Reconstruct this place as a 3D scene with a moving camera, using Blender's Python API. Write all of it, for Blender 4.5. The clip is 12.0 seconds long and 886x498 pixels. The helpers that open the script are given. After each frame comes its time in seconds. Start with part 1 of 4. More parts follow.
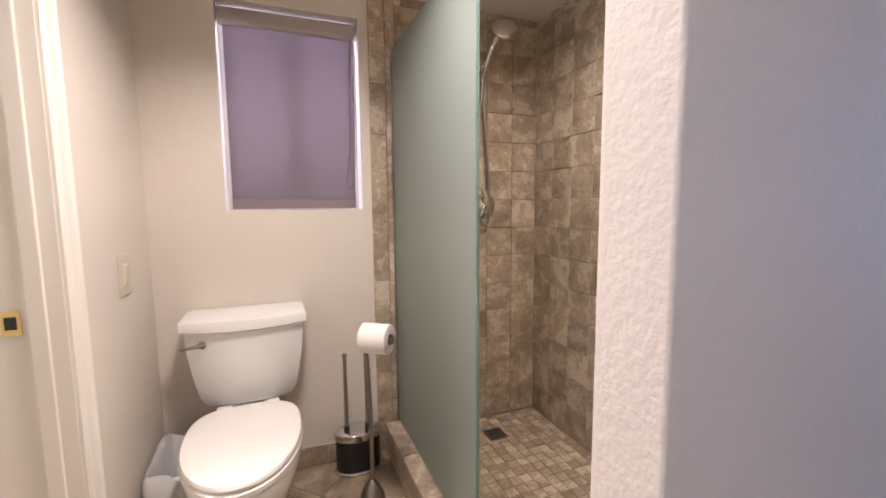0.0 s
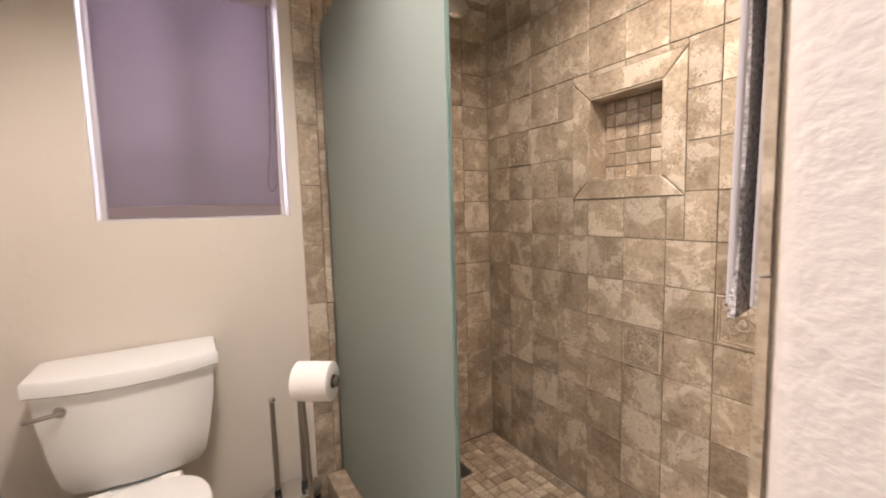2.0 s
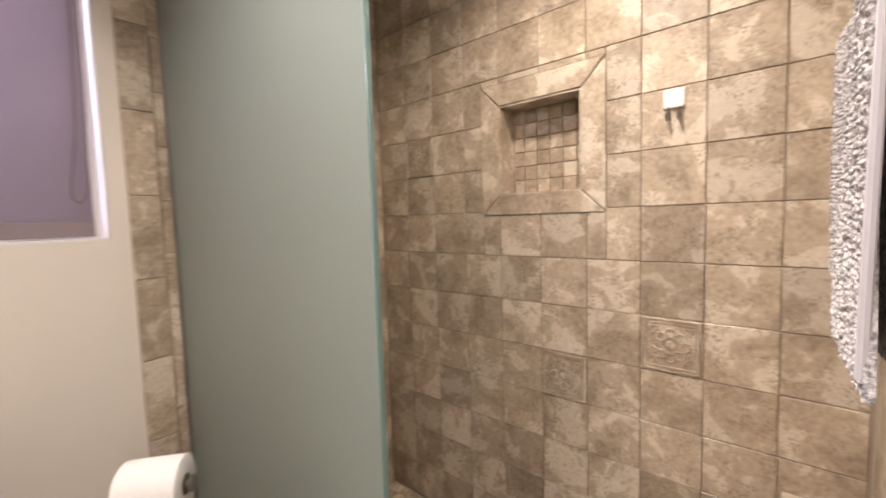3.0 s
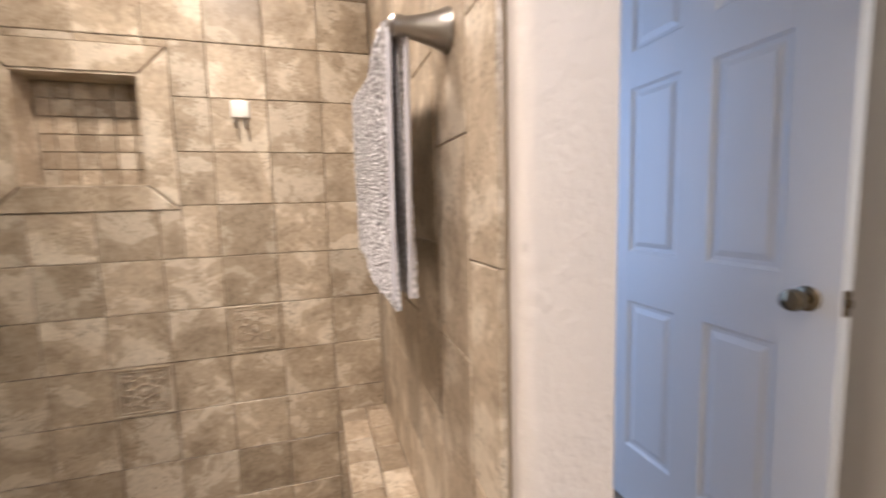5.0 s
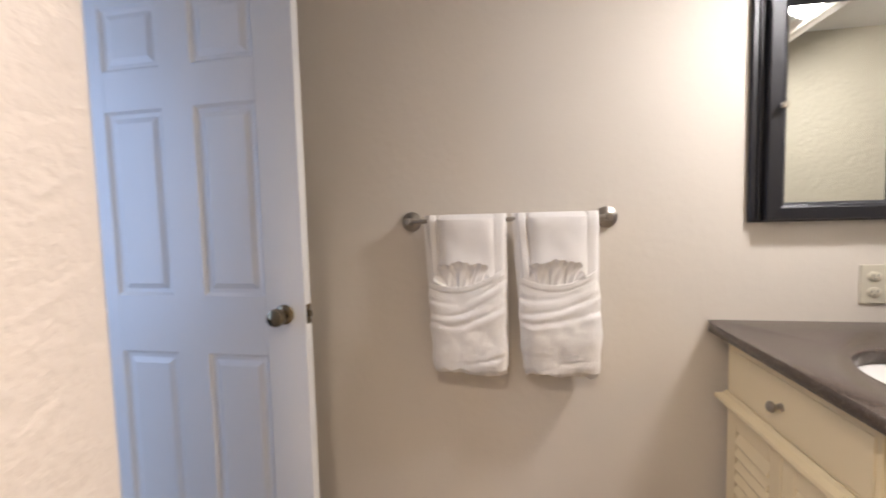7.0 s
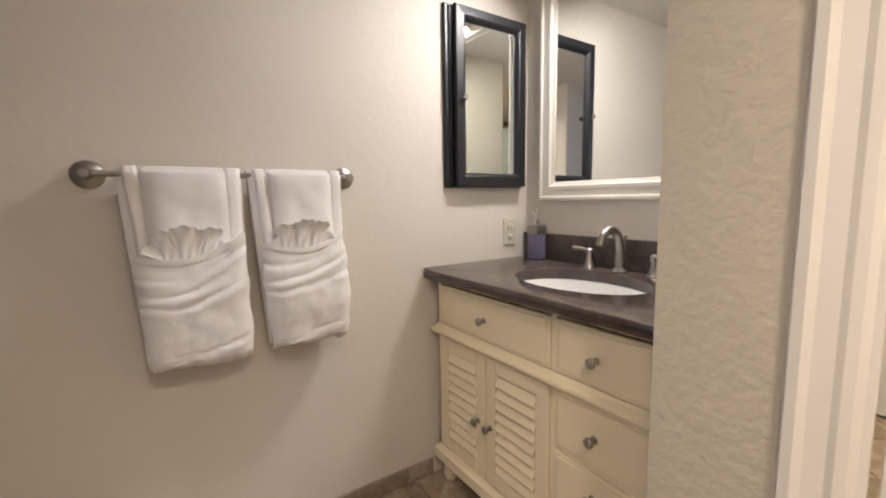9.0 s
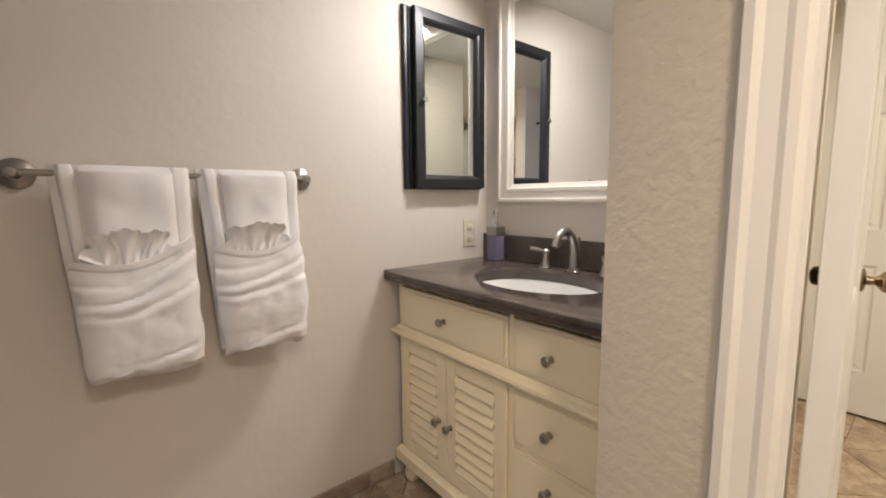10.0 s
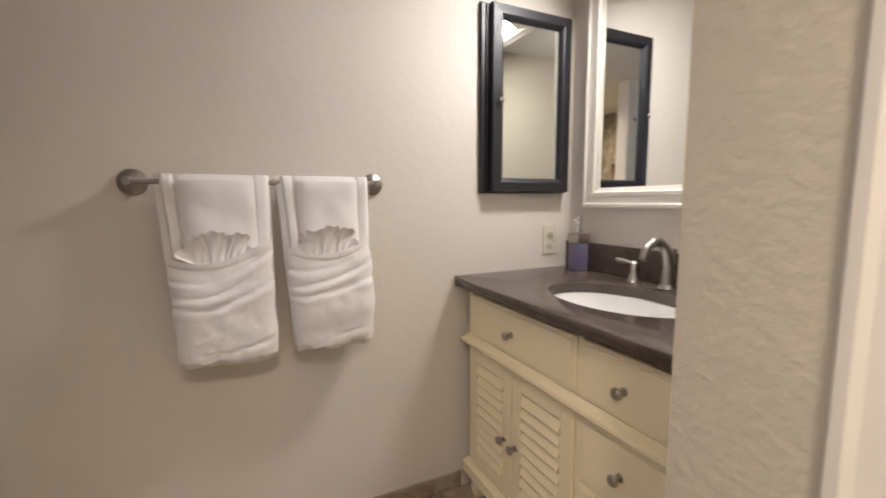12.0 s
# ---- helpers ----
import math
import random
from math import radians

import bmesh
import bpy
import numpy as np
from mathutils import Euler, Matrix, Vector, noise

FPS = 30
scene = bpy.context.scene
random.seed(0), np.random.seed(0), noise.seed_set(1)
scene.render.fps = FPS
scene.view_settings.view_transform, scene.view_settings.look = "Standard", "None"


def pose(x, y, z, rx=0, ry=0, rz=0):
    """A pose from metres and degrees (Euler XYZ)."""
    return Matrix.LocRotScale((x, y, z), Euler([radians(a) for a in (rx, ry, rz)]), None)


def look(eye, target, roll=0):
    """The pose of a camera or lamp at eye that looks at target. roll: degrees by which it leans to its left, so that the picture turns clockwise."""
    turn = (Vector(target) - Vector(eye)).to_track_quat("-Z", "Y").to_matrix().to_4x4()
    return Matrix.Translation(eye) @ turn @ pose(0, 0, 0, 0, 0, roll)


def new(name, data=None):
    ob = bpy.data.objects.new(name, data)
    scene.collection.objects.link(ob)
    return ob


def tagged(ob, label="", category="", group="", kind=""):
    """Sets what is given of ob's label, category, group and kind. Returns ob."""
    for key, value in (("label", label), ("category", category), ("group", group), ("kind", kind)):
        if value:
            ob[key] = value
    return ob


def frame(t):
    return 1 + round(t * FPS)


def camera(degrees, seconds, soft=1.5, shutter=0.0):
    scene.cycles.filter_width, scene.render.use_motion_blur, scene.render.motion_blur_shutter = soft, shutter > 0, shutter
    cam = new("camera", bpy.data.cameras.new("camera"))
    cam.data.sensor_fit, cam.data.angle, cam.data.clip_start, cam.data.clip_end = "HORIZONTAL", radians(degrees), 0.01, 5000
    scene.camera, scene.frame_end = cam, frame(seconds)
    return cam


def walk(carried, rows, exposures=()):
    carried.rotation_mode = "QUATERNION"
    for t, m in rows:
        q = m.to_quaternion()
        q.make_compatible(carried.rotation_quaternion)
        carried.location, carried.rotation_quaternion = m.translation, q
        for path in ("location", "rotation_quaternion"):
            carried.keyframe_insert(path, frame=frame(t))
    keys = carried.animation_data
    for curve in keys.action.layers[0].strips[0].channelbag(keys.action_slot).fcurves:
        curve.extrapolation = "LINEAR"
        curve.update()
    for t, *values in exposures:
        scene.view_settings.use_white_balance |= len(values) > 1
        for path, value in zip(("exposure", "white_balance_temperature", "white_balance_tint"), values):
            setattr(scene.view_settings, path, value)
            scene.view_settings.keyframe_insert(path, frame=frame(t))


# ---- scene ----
cam = camera(93.8, 12.0, soft=1.8, shutter=0.5)
PATH = [
    (0, (0.894, 0.992, 1.181), (1.625, 2.842, 0.97), -0.5),
    (0.5, (0.881, 0.964, 1.183), (1.584, 2.824, 0.974), -0.5),
    (1, (0.898, 1.034, 1.181), (1.644, 2.878, 0.976), -0.8),
    (1.5, (0.907, 1.189, 1.179), (1.792, 2.972, 0.984), -1.1),
    (2, (0.935, 1.299, 1.172), (1.971, 3.0, 0.984), -1.6),
    (2.5, (0.984, 1.439, 1.178), (2.193, 3.023, 1.004), -1.8),
    (2.7, (1.012, 1.499, 1.19), (2.332, 2.993, 1.028), -1.7),
    (4.3, (0.987, 1.648, 1.193), (2.978, 1.715, 1.016), -2.6),
    (4.5, (0.952, 1.636, 1.189), (2.939, 1.518, 0.999), -2.3),
    (5, (0.883, 1.631, 1.187), (2.787, 1.056, 0.979), -1.6),
    (5.5, (0.843, 1.664, 1.194), (2.471, 0.519, 1.001), -1.7),
    (6, (0.829, 1.721, 1.186), (2.038, 0.138, 1.008), -2.2),
    (6.5, (0.802, 1.724, 1.183), (1.549, -0.123, 1.024), -1.9),
    (7, (0.857, 1.656, 1.212), (1.222, -0.306, 1.079), -1.5),
    (7.5, (0.967, 1.609, 1.167), (0.853, -0.385, 1.076), -2.0),
    (7.7, (0.988, 1.602, 1.163), (0.695, -0.377, 1.05), -2.2),
    (9.3, (1.107, 1.568, 1.130), (-0.063, -0.034, 0.877), -0.6),
    (9.5, (1.102, 1.568, 1.131), (-0.087, -0.02, 0.872), -0.5),
    (10, (1.094, 1.581, 1.141), (-0.154, 0.037, 0.9), -0.6),
    (10.5, (1.078, 1.634, 1.148), (-0.192, 0.107, 0.912), -0.8),
    (11, (1.069, 1.672, 1.143), (-0.163, 0.114, 0.909), -0.8),
    (11.5, (1.034, 1.646, 1.148), (-0.045, -0.021, 0.913), -0.7),
    (12, (0.972, 1.584, 1.156), (0.122, -0.211, 0.922), -0.4),
]
EXPOSURES = [(0, 0.28, 6030, 17), (1.5, 0.27, 6130, 15), (2.5, 0.27, 6100, 14), (4.5, 0.03, 5900, 12), (5.5, 0.14, 6320, 12), (6.1, 0.20, 6350, 13), (6.6, 0.28, 6500, 12), (7.0, 0.28, 6600, 12), (7.5, 0.25, 6700, 12), (9.5, 0.08, 6640, 10), (12, 0.06, 6640, 10)]
walk(cam, [(t, look(eye, target, roll)) for t, eye, target, roll in PATH], EXPOSURES)

# ---- light ----
world = bpy.data.worlds.new("sky")
scene.world = world
world.use_nodes = True
sky = world.node_tree.nodes.new("ShaderNodeTexSky")
sky.sky_type, sky.sun_disc, sky.sun_elevation, sky.sun_rotation = "NISHITA", False, radians(35), radians(200)
world.node_tree.links.new(sky.outputs[0], world.node_tree.nodes["Background"].inputs[0])
world.node_tree.nodes["Background"].inputs[1].default_value = 0.10


def area(name, eye, target, sx, sy, watts, colour, shape="RECTANGLE", spread=180):
    d = bpy.data.lights.new(name, "AREA")
    d.shape, d.size, d.size_y, d.energy, d.color, d.spread = shape, sx, sy, watts, colour, radians(spread)
    ob = new(name, d)
    ob.matrix_world = look(eye, target)
    return ob


WARM = (1.0, 0.86, 0.74)
area("shower_downlight", (1.72, 1.95, 2.135), (1.72, 1.95, 0), 0.14, 0.14, 12.5, (1.0, 0.84, 0.68), "DISK", 155)
area("ceiling_downlight", (1.0, 2.02, 2.135), (1.0, 2.02, 0), 0.22, 0.22, 14.2, WARM, "DISK", 142)
area("vanity_light", (-0.21, 0.66, 2.09), (0.30, 0.66, 1.1), 0.12, 0.6, 29, (0.98, 0.95, 0.96), "RECTANGLE", 165)
area("daylight_next_room", (3.15, 2.05, 1.35), (2.0, 0.6, 0.95), 1.3, 1.7, 26, (0.42, 0.61, 1.0))
area("daylight_far_window", (5.0, 0.6, 1.4), (2.3, 0.7, 1.1), 2.4, 1.5, 17, (0.24, 0.47, 1.0))
area("window_daylight", (0.98, 3.30, 1.65), (0.98, 2.9, 1.55), 0.7, 0.9, 20, (0.82, 0.78, 0.96))
area("lamp_west_room", (-0.9, 2.2, 2.10), (-0.9, 2.0, 0), 0.3, 0.3, 25, (1.0, 0.88, 0.72))


# ---- materials ----
def nodes_of(name, rough=0.5, metal=0.0, base=(0.8, 0.8, 0.8)):
    m = bpy.data.materials.new(name)
    m.use_nodes = True
    t = m.node_tree
    b = t.nodes["Principled BSDF"]
    b.inputs["Roughness"].default_value, b.inputs["Metallic"].default_value = rough, metal
    b.inputs["Base Color"].default_value = (*base, 1)
    return m, t, b


def noise_node(t, scale, detail=4, rough=0.55, vec=None, distortion=0.0):
    n = t.nodes.new("ShaderNodeTexNoise")
    n.inputs["Scale"].default_value, n.inputs["Detail"].default_value = scale, detail
    n.inputs["Roughness"].default_value, n.inputs["Distortion"].default_value = rough, distortion
    if vec:
        t.links.new(vec, n.inputs["Vector"])
    return n.outputs["Fac"]


def ramp_node(t, fac, stops):
    r = t.nodes.new("ShaderNodeValToRGB")
    e = r.color_ramp.elements
    while len(e) < len(stops):
        e.new(0.5)
    for s, (p, c) in zip(e, stops):
        s.position, s.color = p, (*c, 1)
    t.links.new(fac, r.inputs[0])
    return r.outputs[0]


def mix_node(t, fac, a, b, mode="MIX"):
    n = t.nodes.new("ShaderNodeMix")
    n.data_type, n.blend_type = "RGBA", mode
    for val, sock in ((fac, n.inputs[0]), (a, n.inputs[6]), (b, n.inputs[7])):
        if isinstance(val, (int, float)):
            sock.default_value = val
        elif isinstance(val, tuple):
            sock.default_value = (*val, 1)
        else:
            t.links.new(val, sock)
    return n.outputs[2]


def bump_node(t, b, fac, strength, distance):
    n = t.nodes.new("ShaderNodeBump")
    n.inputs["Strength"].default_value, n.inputs["Distance"].default_value = strength, distance
    t.links.new(fac, n.inputs["Height"])
    t.links.new(n.outputs[0], b.inputs["Normal"])


def coords(t, kind="Object"):
    return t.nodes.new("ShaderNodeTexCoord").outputs[kind]


def painted(name, base, rough=0.55, relief=0.35, scale=38.0, vary=0.04):
    """Painted plaster with a trowelled skin, or smooth paint with a little unevenness."""
    m, t, b = nodes_of(name, rough)
    c = coords(t)
    big = noise_node(t, 1.7, 3, 0.5, c)
    dark = tuple(v * (1 - vary) for v in base)
    t.links.new(ramp_node(t, big, [(0.3, dark), (0.7, base)]), b.inputs["Base Color"])
    fine = noise_node(t, scale, 4, 0.5, c, 0.15)
    flat = ramp_node(t, fine, [(0.30, (0, 0, 0)), (0.75, (1, 1, 1))])
    bump_node(t, b, flat, relief, 0.004)
    return m


def stone(name, light, mid, dark, rough=0.42, scale=9.0):
    """Mottled travertine-like glaze: each piece takes its own patch and tone."""
    m, t, b = nodes_of(name, rough)
    info = t.nodes.new("ShaderNodeObjectInfo")
    geo = t.nodes.new("ShaderNodeNewGeometry")
    add = t.nodes.new("ShaderNodeMath")
    t.links.new(info.outputs["Random"], add.inputs[0])
    t.links.new(geo.outputs["Random Per Island"], add.inputs[1])
    mul = t.nodes.new("ShaderNodeVectorMath")
    mul.operation = "MULTIPLY_ADD"
    comb = t.nodes.new("ShaderNodeCombineXYZ")
    for k in range(3):
        t.links.new(add.outputs[0], comb.inputs[k])
    t.links.new(comb.outputs[0], mul.inputs[0])
    mul.inputs[1].default_value = (37.0, 61.0, 23.0)
    t.links.new(coords(t), mul.inputs[2])
    v = mul.outputs[0]
    patch = noise_node(t, scale, 9, 0.62, v, 0.35)
    col = ramp_node(t, patch, [(0.36, dark), (0.455, mid), (0.525, tuple(c * 1.08 for c in mid)), (0.555, light)])
    fine = noise_node(t, scale * 9, 4, 0.7, v)
    col = mix_node(t, 0.30, col, ramp_node(t, fine, [(0.35, tuple(c * 0.62 for c in mid)), (0.65, light)]))
    where = ramp_node(t, noise_node(t, scale * 2.2, 4, 0.6, v), [(0.46, (0, 0, 0)), (0.60, (1, 1, 1))])
    holes = ramp_node(t, noise_node(t, scale * 17, 3, 0.6, v), [(0.50, (0, 0, 0)), (0.60, (1, 1, 1))])
    pits = mix_node(t, 1.0, where, holes, "MULTIPLY")
    col = mix_node(t, mix_node(t, 1.0, pits, (0.7, 0.7, 0.7), "MULTIPLY"), col, tuple(c * 0.85 for c in dark))
    frac = t.nodes.new("ShaderNodeMath")
    frac.operation = "FRACT"
    t.links.new(add.outputs[0], frac.inputs[0])
    tone = ramp_node(t, frac.outputs[0], [(0.0, (0.78, 0.77, 0.76)), (0.5, (0.97, 0.96, 0.95)), (1.0, (1.13, 1.13, 1.13))])
    t.links.new(mix_node(t, 1.0, col, tone, "MULTIPLY"), b.inputs["Base Color"])
    bump_node(t, b, patch, 0.25, 0.003)
    return m


M_WALL = painted("warm_wall_paint", (0.74, 0.68, 0.60), 0.6, 0.15, 30, 0.05)
M_WALL_ROUGH = painted("trowelled_wall_paint", (0.70, 0.64, 0.595), 0.5, 0.30, 64, 0.04)
# the beige wall paint again, its weaker light put into a darker base colour
M_WALL_SHADED = painted("trowelled_beige_shaded", (0.55, 0.495, 0.395), 0.5, 0.36, 50, 0.05)
M_CEIL = painted("ceiling_paint", (0.80, 0.77, 0.72), 0.7, 0.15, 40)
M_TRIM = painted("white_trim_gloss", (0.82, 0.78, 0.70), 0.32, 0.03, 8)
M_DOOR = painted("white_door_paint", (0.80, 0.80, 0.79), 0.35, 0.05, 60)
M_TILE = stone("wall_tile_stone", (0.64, 0.56, 0.45), (0.40, 0.32, 0.23), (0.24, 0.18, 0.12), 0.38, 8.0)
M_MOSAIC = stone("mosaic_stone", (0.66, 0.57, 0.45), (0.42, 0.33, 0.235), (0.25, 0.18, 0.115), 0.45, 7.0)
M_FLOOR = stone("floor_tile_stone", (0.52, 0.43, 0.33), (0.37, 0.285, 0.20), (0.24, 0.175, 0.115), 0.35, 7.0)
M_GROUT = painted("tile_grout", (0.50, 0.42, 0.32), 0.85, 0.4, 200)
M_CERAMIC = nodes_of("white_glazed_ceramic", 0.12, 0, (0.85, 0.84, 0.82))[0]
M_PLASTIC = painted("white_seat_plastic", (0.84, 0.81, 0.77), 0.28, 0.02, 30, 0.01)
M_NICKEL = painted("brushed_nickel", (0.38, 0.355, 0.325), 0.32, 0.1, 300)
M_NICKEL.node_tree.nodes["Principled BSDF"].inputs["Metallic"].default_value = 1
M_CHROME = nodes_of("polished_chrome", 0.10, 1, (0.70, 0.69, 0.67))[0]
M_BRONZE = nodes_of("antique_brass", 0.24, 1, (0.26, 0.21, 0.14))[0]
M_BRASS = nodes_of("polished_brass", 0.22, 1, (0.72, 0.54, 0.24))[0]
M_BLACK = painted("black_painted_wood", (0.012, 0.012, 0.016), 0.35, 0.1, 60)
M_BLACKP = nodes_of("black_plastic", 0.35, 0, (0.015, 0.015, 0.016))[0]
M_MIRROR = nodes_of("mirror_silver", 0.015, 1, (0.86, 0.88, 0.87))[0]
M_CREAM = painted("cream_cabinet_paint", (0.86, 0.745, 0.51), 0.4, 0.06, 50, 0.04)
M_CREAMW = painted("cream_white_paint", (0.82, 0.77, 0.68), 0.4, 0.05, 50, 0.02)
M_PAPER = painted("tissue_paper", (0.86, 0.83, 0.80), 0.9, 0.2, 150, 0.02)
M_IVORY = nodes_of("ivory_plate_plastic", 0.35, 0, (0.66, 0.61, 0.49))[0]
M_DARKHOLE = nodes_of("dark_slot", 0.6, 0, (0.02, 0.02, 0.02))[0]
M_CARPET = painted("dark_carpet", (0.10, 0.085, 0.075), 0.95, 0.9, 300, 0.2)
M_LINER = nodes_of("bag_liner_film", 0.35, 0, (0.78, 0.77, 0.76))[0]
M_LINER.node_tree.nodes["Principled BSDF"].inputs["Transmission Weight"].default_value = 0.3
M_BIN = nodes_of("bin_plastic", 0.4, 0, (0.72, 0.69, 0.62))[0]

M_GRANITE, _t, _b = nodes_of("brown_granite", 0.17)
_c = coords(_t)
_n = noise_node(_t, 260, 3, 0.7, _c)
_t.links.new(mix_node(_t, 0.35, ramp_node(_t, _n, [(0.35, (0.03, 0.022, 0.018)), (0.6, (0.095, 0.072, 0.060)), (0.75, (0.22, 0.18, 0.155))]),
                      ramp_node(_t, noise_node(_t, 9, 4, 0.5, _c), [(0.4, (0.06, 0.045, 0.037)), (0.6, (0.12, 0.092, 0.075))])), _b.inputs["Base Color"])

M_TOWEL, _t, _b = nodes_of("white_terry", 0.95, 0, (0.88, 0.85, 0.82))
_b.inputs["Sheen Weight"].default_value = 0.4
bump_node(_t, _b, noise_node(_t, 420, 3, 0.7, coords(_t)), 0.6, 0.003)

M_MAT, _t, _b = nodes_of("grey_chenille", 0.95)
_c = coords(_t)
_t.links.new(ramp_node(_t, noise_node(_t, 170, 3, 0.7, _c), [(0.36, (0.24, 0.23, 0.24)), (0.5, (0.52, 0.50, 0.51)), (0.64, (0.80, 0.78, 0.79))]), _b.inputs["Base Color"])
bump_node(_t, _b, noise_node(_t, 220, 3, 0.7, _c), 0.8, 0.006)

M_FROST, _t, _b = nodes_of("frosted_glass", 0.5, 0, (0.42, 0.48, 0.445))
_b.inputs["Transmission Weight"].default_value, _b.inputs["IOR"].default_value = 0.55, 1.45
bump_node(_t, _b, noise_node(_t, 700, 2, 0.6, coords(_t)), 0.12, 0.001)
M_GLASSEDGE = nodes_of("glass_edge", 0.15, 0, (0.36, 0.52, 0.49))[0]
M_GLASSEDGE.node_tree.nodes["Principled BSDF"].inputs["Transmission Weight"].default_value = 0.5
M_CLEAR = nodes_of("clear_glass", 0.02, 0, (0.95, 0.97, 0.96))[0]
M_CLEAR.node_tree.nodes["Principled BSDF"].inputs["Transmission Weight"].default_value = 1
M_SOAP = nodes_of("violet_soap_in_glass", 0.08, 0, (0.40, 0.36, 0.56))[0]
M_SOAP.node_tree.nodes["Principled BSDF"].inputs["Transmission Weight"].default_value = 0.6

M_BLIND = bpy.data.materials.new("mauve_blind_fabric")
M_BLIND.use_nodes = True
_t = M_BLIND.node_tree
_b = _t.nodes["Principled BSDF"]
_b.inputs["Base Color"].default_value, _b.inputs["Roughness"].default_value = (0.24, 0.205, 0.215, 1), 0.85
_tr = _t.nodes.new("ShaderNodeBsdfTranslucent")
_tr.inputs[0].default_value = (0.365, 0.315, 0.325, 1)
_mx = _t.nodes.new("ShaderNodeMixShader")
_mx.inputs[0].default_value = 0.5
_t.links.new(_b.outputs[0], _mx.inputs[1])
_t.links.new(_tr.outputs[0], _mx.inputs[2])
_t.links.new(_mx.outputs[0], _t.nodes["Material Output"].inputs[0])
bump_node(_t, _b, noise_node(_t, 500, 2, 0.5, coords(_t)), 0.3, 0.001)

# ---- building helpers ----
WORLD = {}


def thing(name, at, label, category, group="", kind="", rz=0.0):
    ob = new(name)
    ob.empty_display_size = 0.05
    ob.matrix_basis = pose(*at, 0, 0, rz)
    WORLD[ob] = ob.matrix_basis.copy()
    return tagged(ob, label, category, group, kind)


def part(name, bm, material, parent, label="", smooth=False, local=False, kind=""):
    """One mesh under a thing or a part. Vertices are in the world unless local."""
    if not local:
        bmesh.ops.transform(bm, matrix=WORLD[parent].inverted(), verts=bm.verts)
    bmesh.ops.recalc_face_normals(bm, faces=bm.faces)
    me = bpy.data.meshes.new(name)
    bm.to_mesh(me)
    bm.free()
    me.materials.append(material)
    if smooth:
        me.polygons.foreach_set("use_smooth", [True] * len(me.polygons))
        me.set_sharp_from_angle(angle=radians(40))
    ob = new(name, me)
    ob.parent = parent
    WORLD[ob] = WORLD[parent].copy()
    return tagged(ob, label, kind=kind)


def solid(name, bm, material, label="", category="", kind="structure", smooth=False):
    """One top-level mesh."""
    bmesh.ops.recalc_face_normals(bm, faces=bm.faces)
    me = bpy.data.meshes.new(name)
    bm.to_mesh(me)
    bm.free()
    me.materials.append(material)
    if smooth:
        me.polygons.foreach_set("use_smooth", [True] * len(me.polygons))
        me.set_sharp_from_angle(angle=radians(40))
    ob = new(name, me)
    WORLD[ob] = Matrix()
    return tagged(ob, label, category, kind=kind)


def box(x0, x1, y0, y1, z0, z1, bevel=0.0, seg=2, into=None):
    bm = bmesh.new()
    r = bmesh.ops.create_cube(bm, size=1)
    for v in r["verts"]:
        v.co = ((x0 + x1) / 2 + v.co.x * (x1 - x0), (y0 + y1) / 2 + v.co.y * (y1 - y0), (z0 + z1) / 2 + v.co.z * (z1 - z0))
    if bevel:
        bmesh.ops.bevel(bm, geom=bm.edges[:], offset=bevel, segments=seg, profile=0.5, affect="EDGES")
    return merge(into, bm)


def merge(into, bm):
    if into is None:
        return bm
    me = bpy.data.meshes.new("tmp")
    bm.to_mesh(me)
    bm.free()
    into.from_mesh(me)
    bpy.data.meshes.remove(me)
    return into


def lathe(profile, m=None, n=24, sx=1.0, sy=1.0, into=None):
    """A turned body: (radius, height) pairs round local z, set at m."""
    bm = bmesh.new()
    rings = []
    for r, z in profile:
        rings.append([bm.verts.new((max(r, 0.0002) * sx * math.cos(2 * math.pi * i / n), max(r, 0.0002) * sy * math.sin(2 * math.pi * i / n), z)) for i in range(n)])
    for a, b in zip(rings, rings[1:]):
        for i in range(n):
            bm.faces.new((a[i], a[(i + 1) % n], b[(i + 1) % n], b[i]))
    bm.faces.new(rings[0][::-1])
    bm.faces.new(rings[-1])
    if m is not None:
        bmesh.ops.transform(bm, matrix=m, verts=bm.verts)
    return merge(into, bm)


def tube(points, radius, n=10, into=None):
    """A bent rod through points; radius is one number or one for each point."""
    bm = bmesh.new()
    pts = [Vector(p) for p in points]
    rad = radius if isinstance(radius, (list, tuple)) else [radius] * len(pts)
    rings = []
    side = None
    for i, p in enumerate(pts):
        d = (pts[min(i + 1, len(pts) - 1)] - pts[max(i - 1, 0)]).normalized()
        if side is None:
            side = d.orthogonal().normalized()
        side = (side - d * side.dot(d)).normalized()
        up = d.cross(side)
        rings.append([bm.verts.new(p + (side * math.cos(2 * math.pi * k / n) + up * math.sin(2 * math.pi * k / n)) * rad[i]) for k in range(n)])
    for a, b in zip(rings, rings[1:]):
        for k in range(n):
            bm.faces.new((a[k], a[(k + 1) % n], b[(k + 1) % n], b[k]))
    bm.faces.new(rings[0][::-1])
    bm.faces.new(rings[-1])
    return merge(into, bm)


def curve_points(points, per=6):
    """Catmull-Rom points through a few knots."""
    p = [Vector(q) for q in points]
    p = [p[0] * 2 - p[1], *p, p[-1] * 2 - p[-2]]
    out = []
    for i in range(1, len(p) - 2):
        for k in range(per):
            s = k / per
            out.append(0.5 * (2 * p[i] + (p[i + 1] - p[i - 1]) * s + (2 * p[i - 1] - 5 * p[i] + 4 * p[i + 1] - p[i + 2]) * s * s + (3 * p[i] - p[i - 1] - 3 * p[i + 1] + p[i + 2]) * s ** 3))
    return out + [p[-2]]


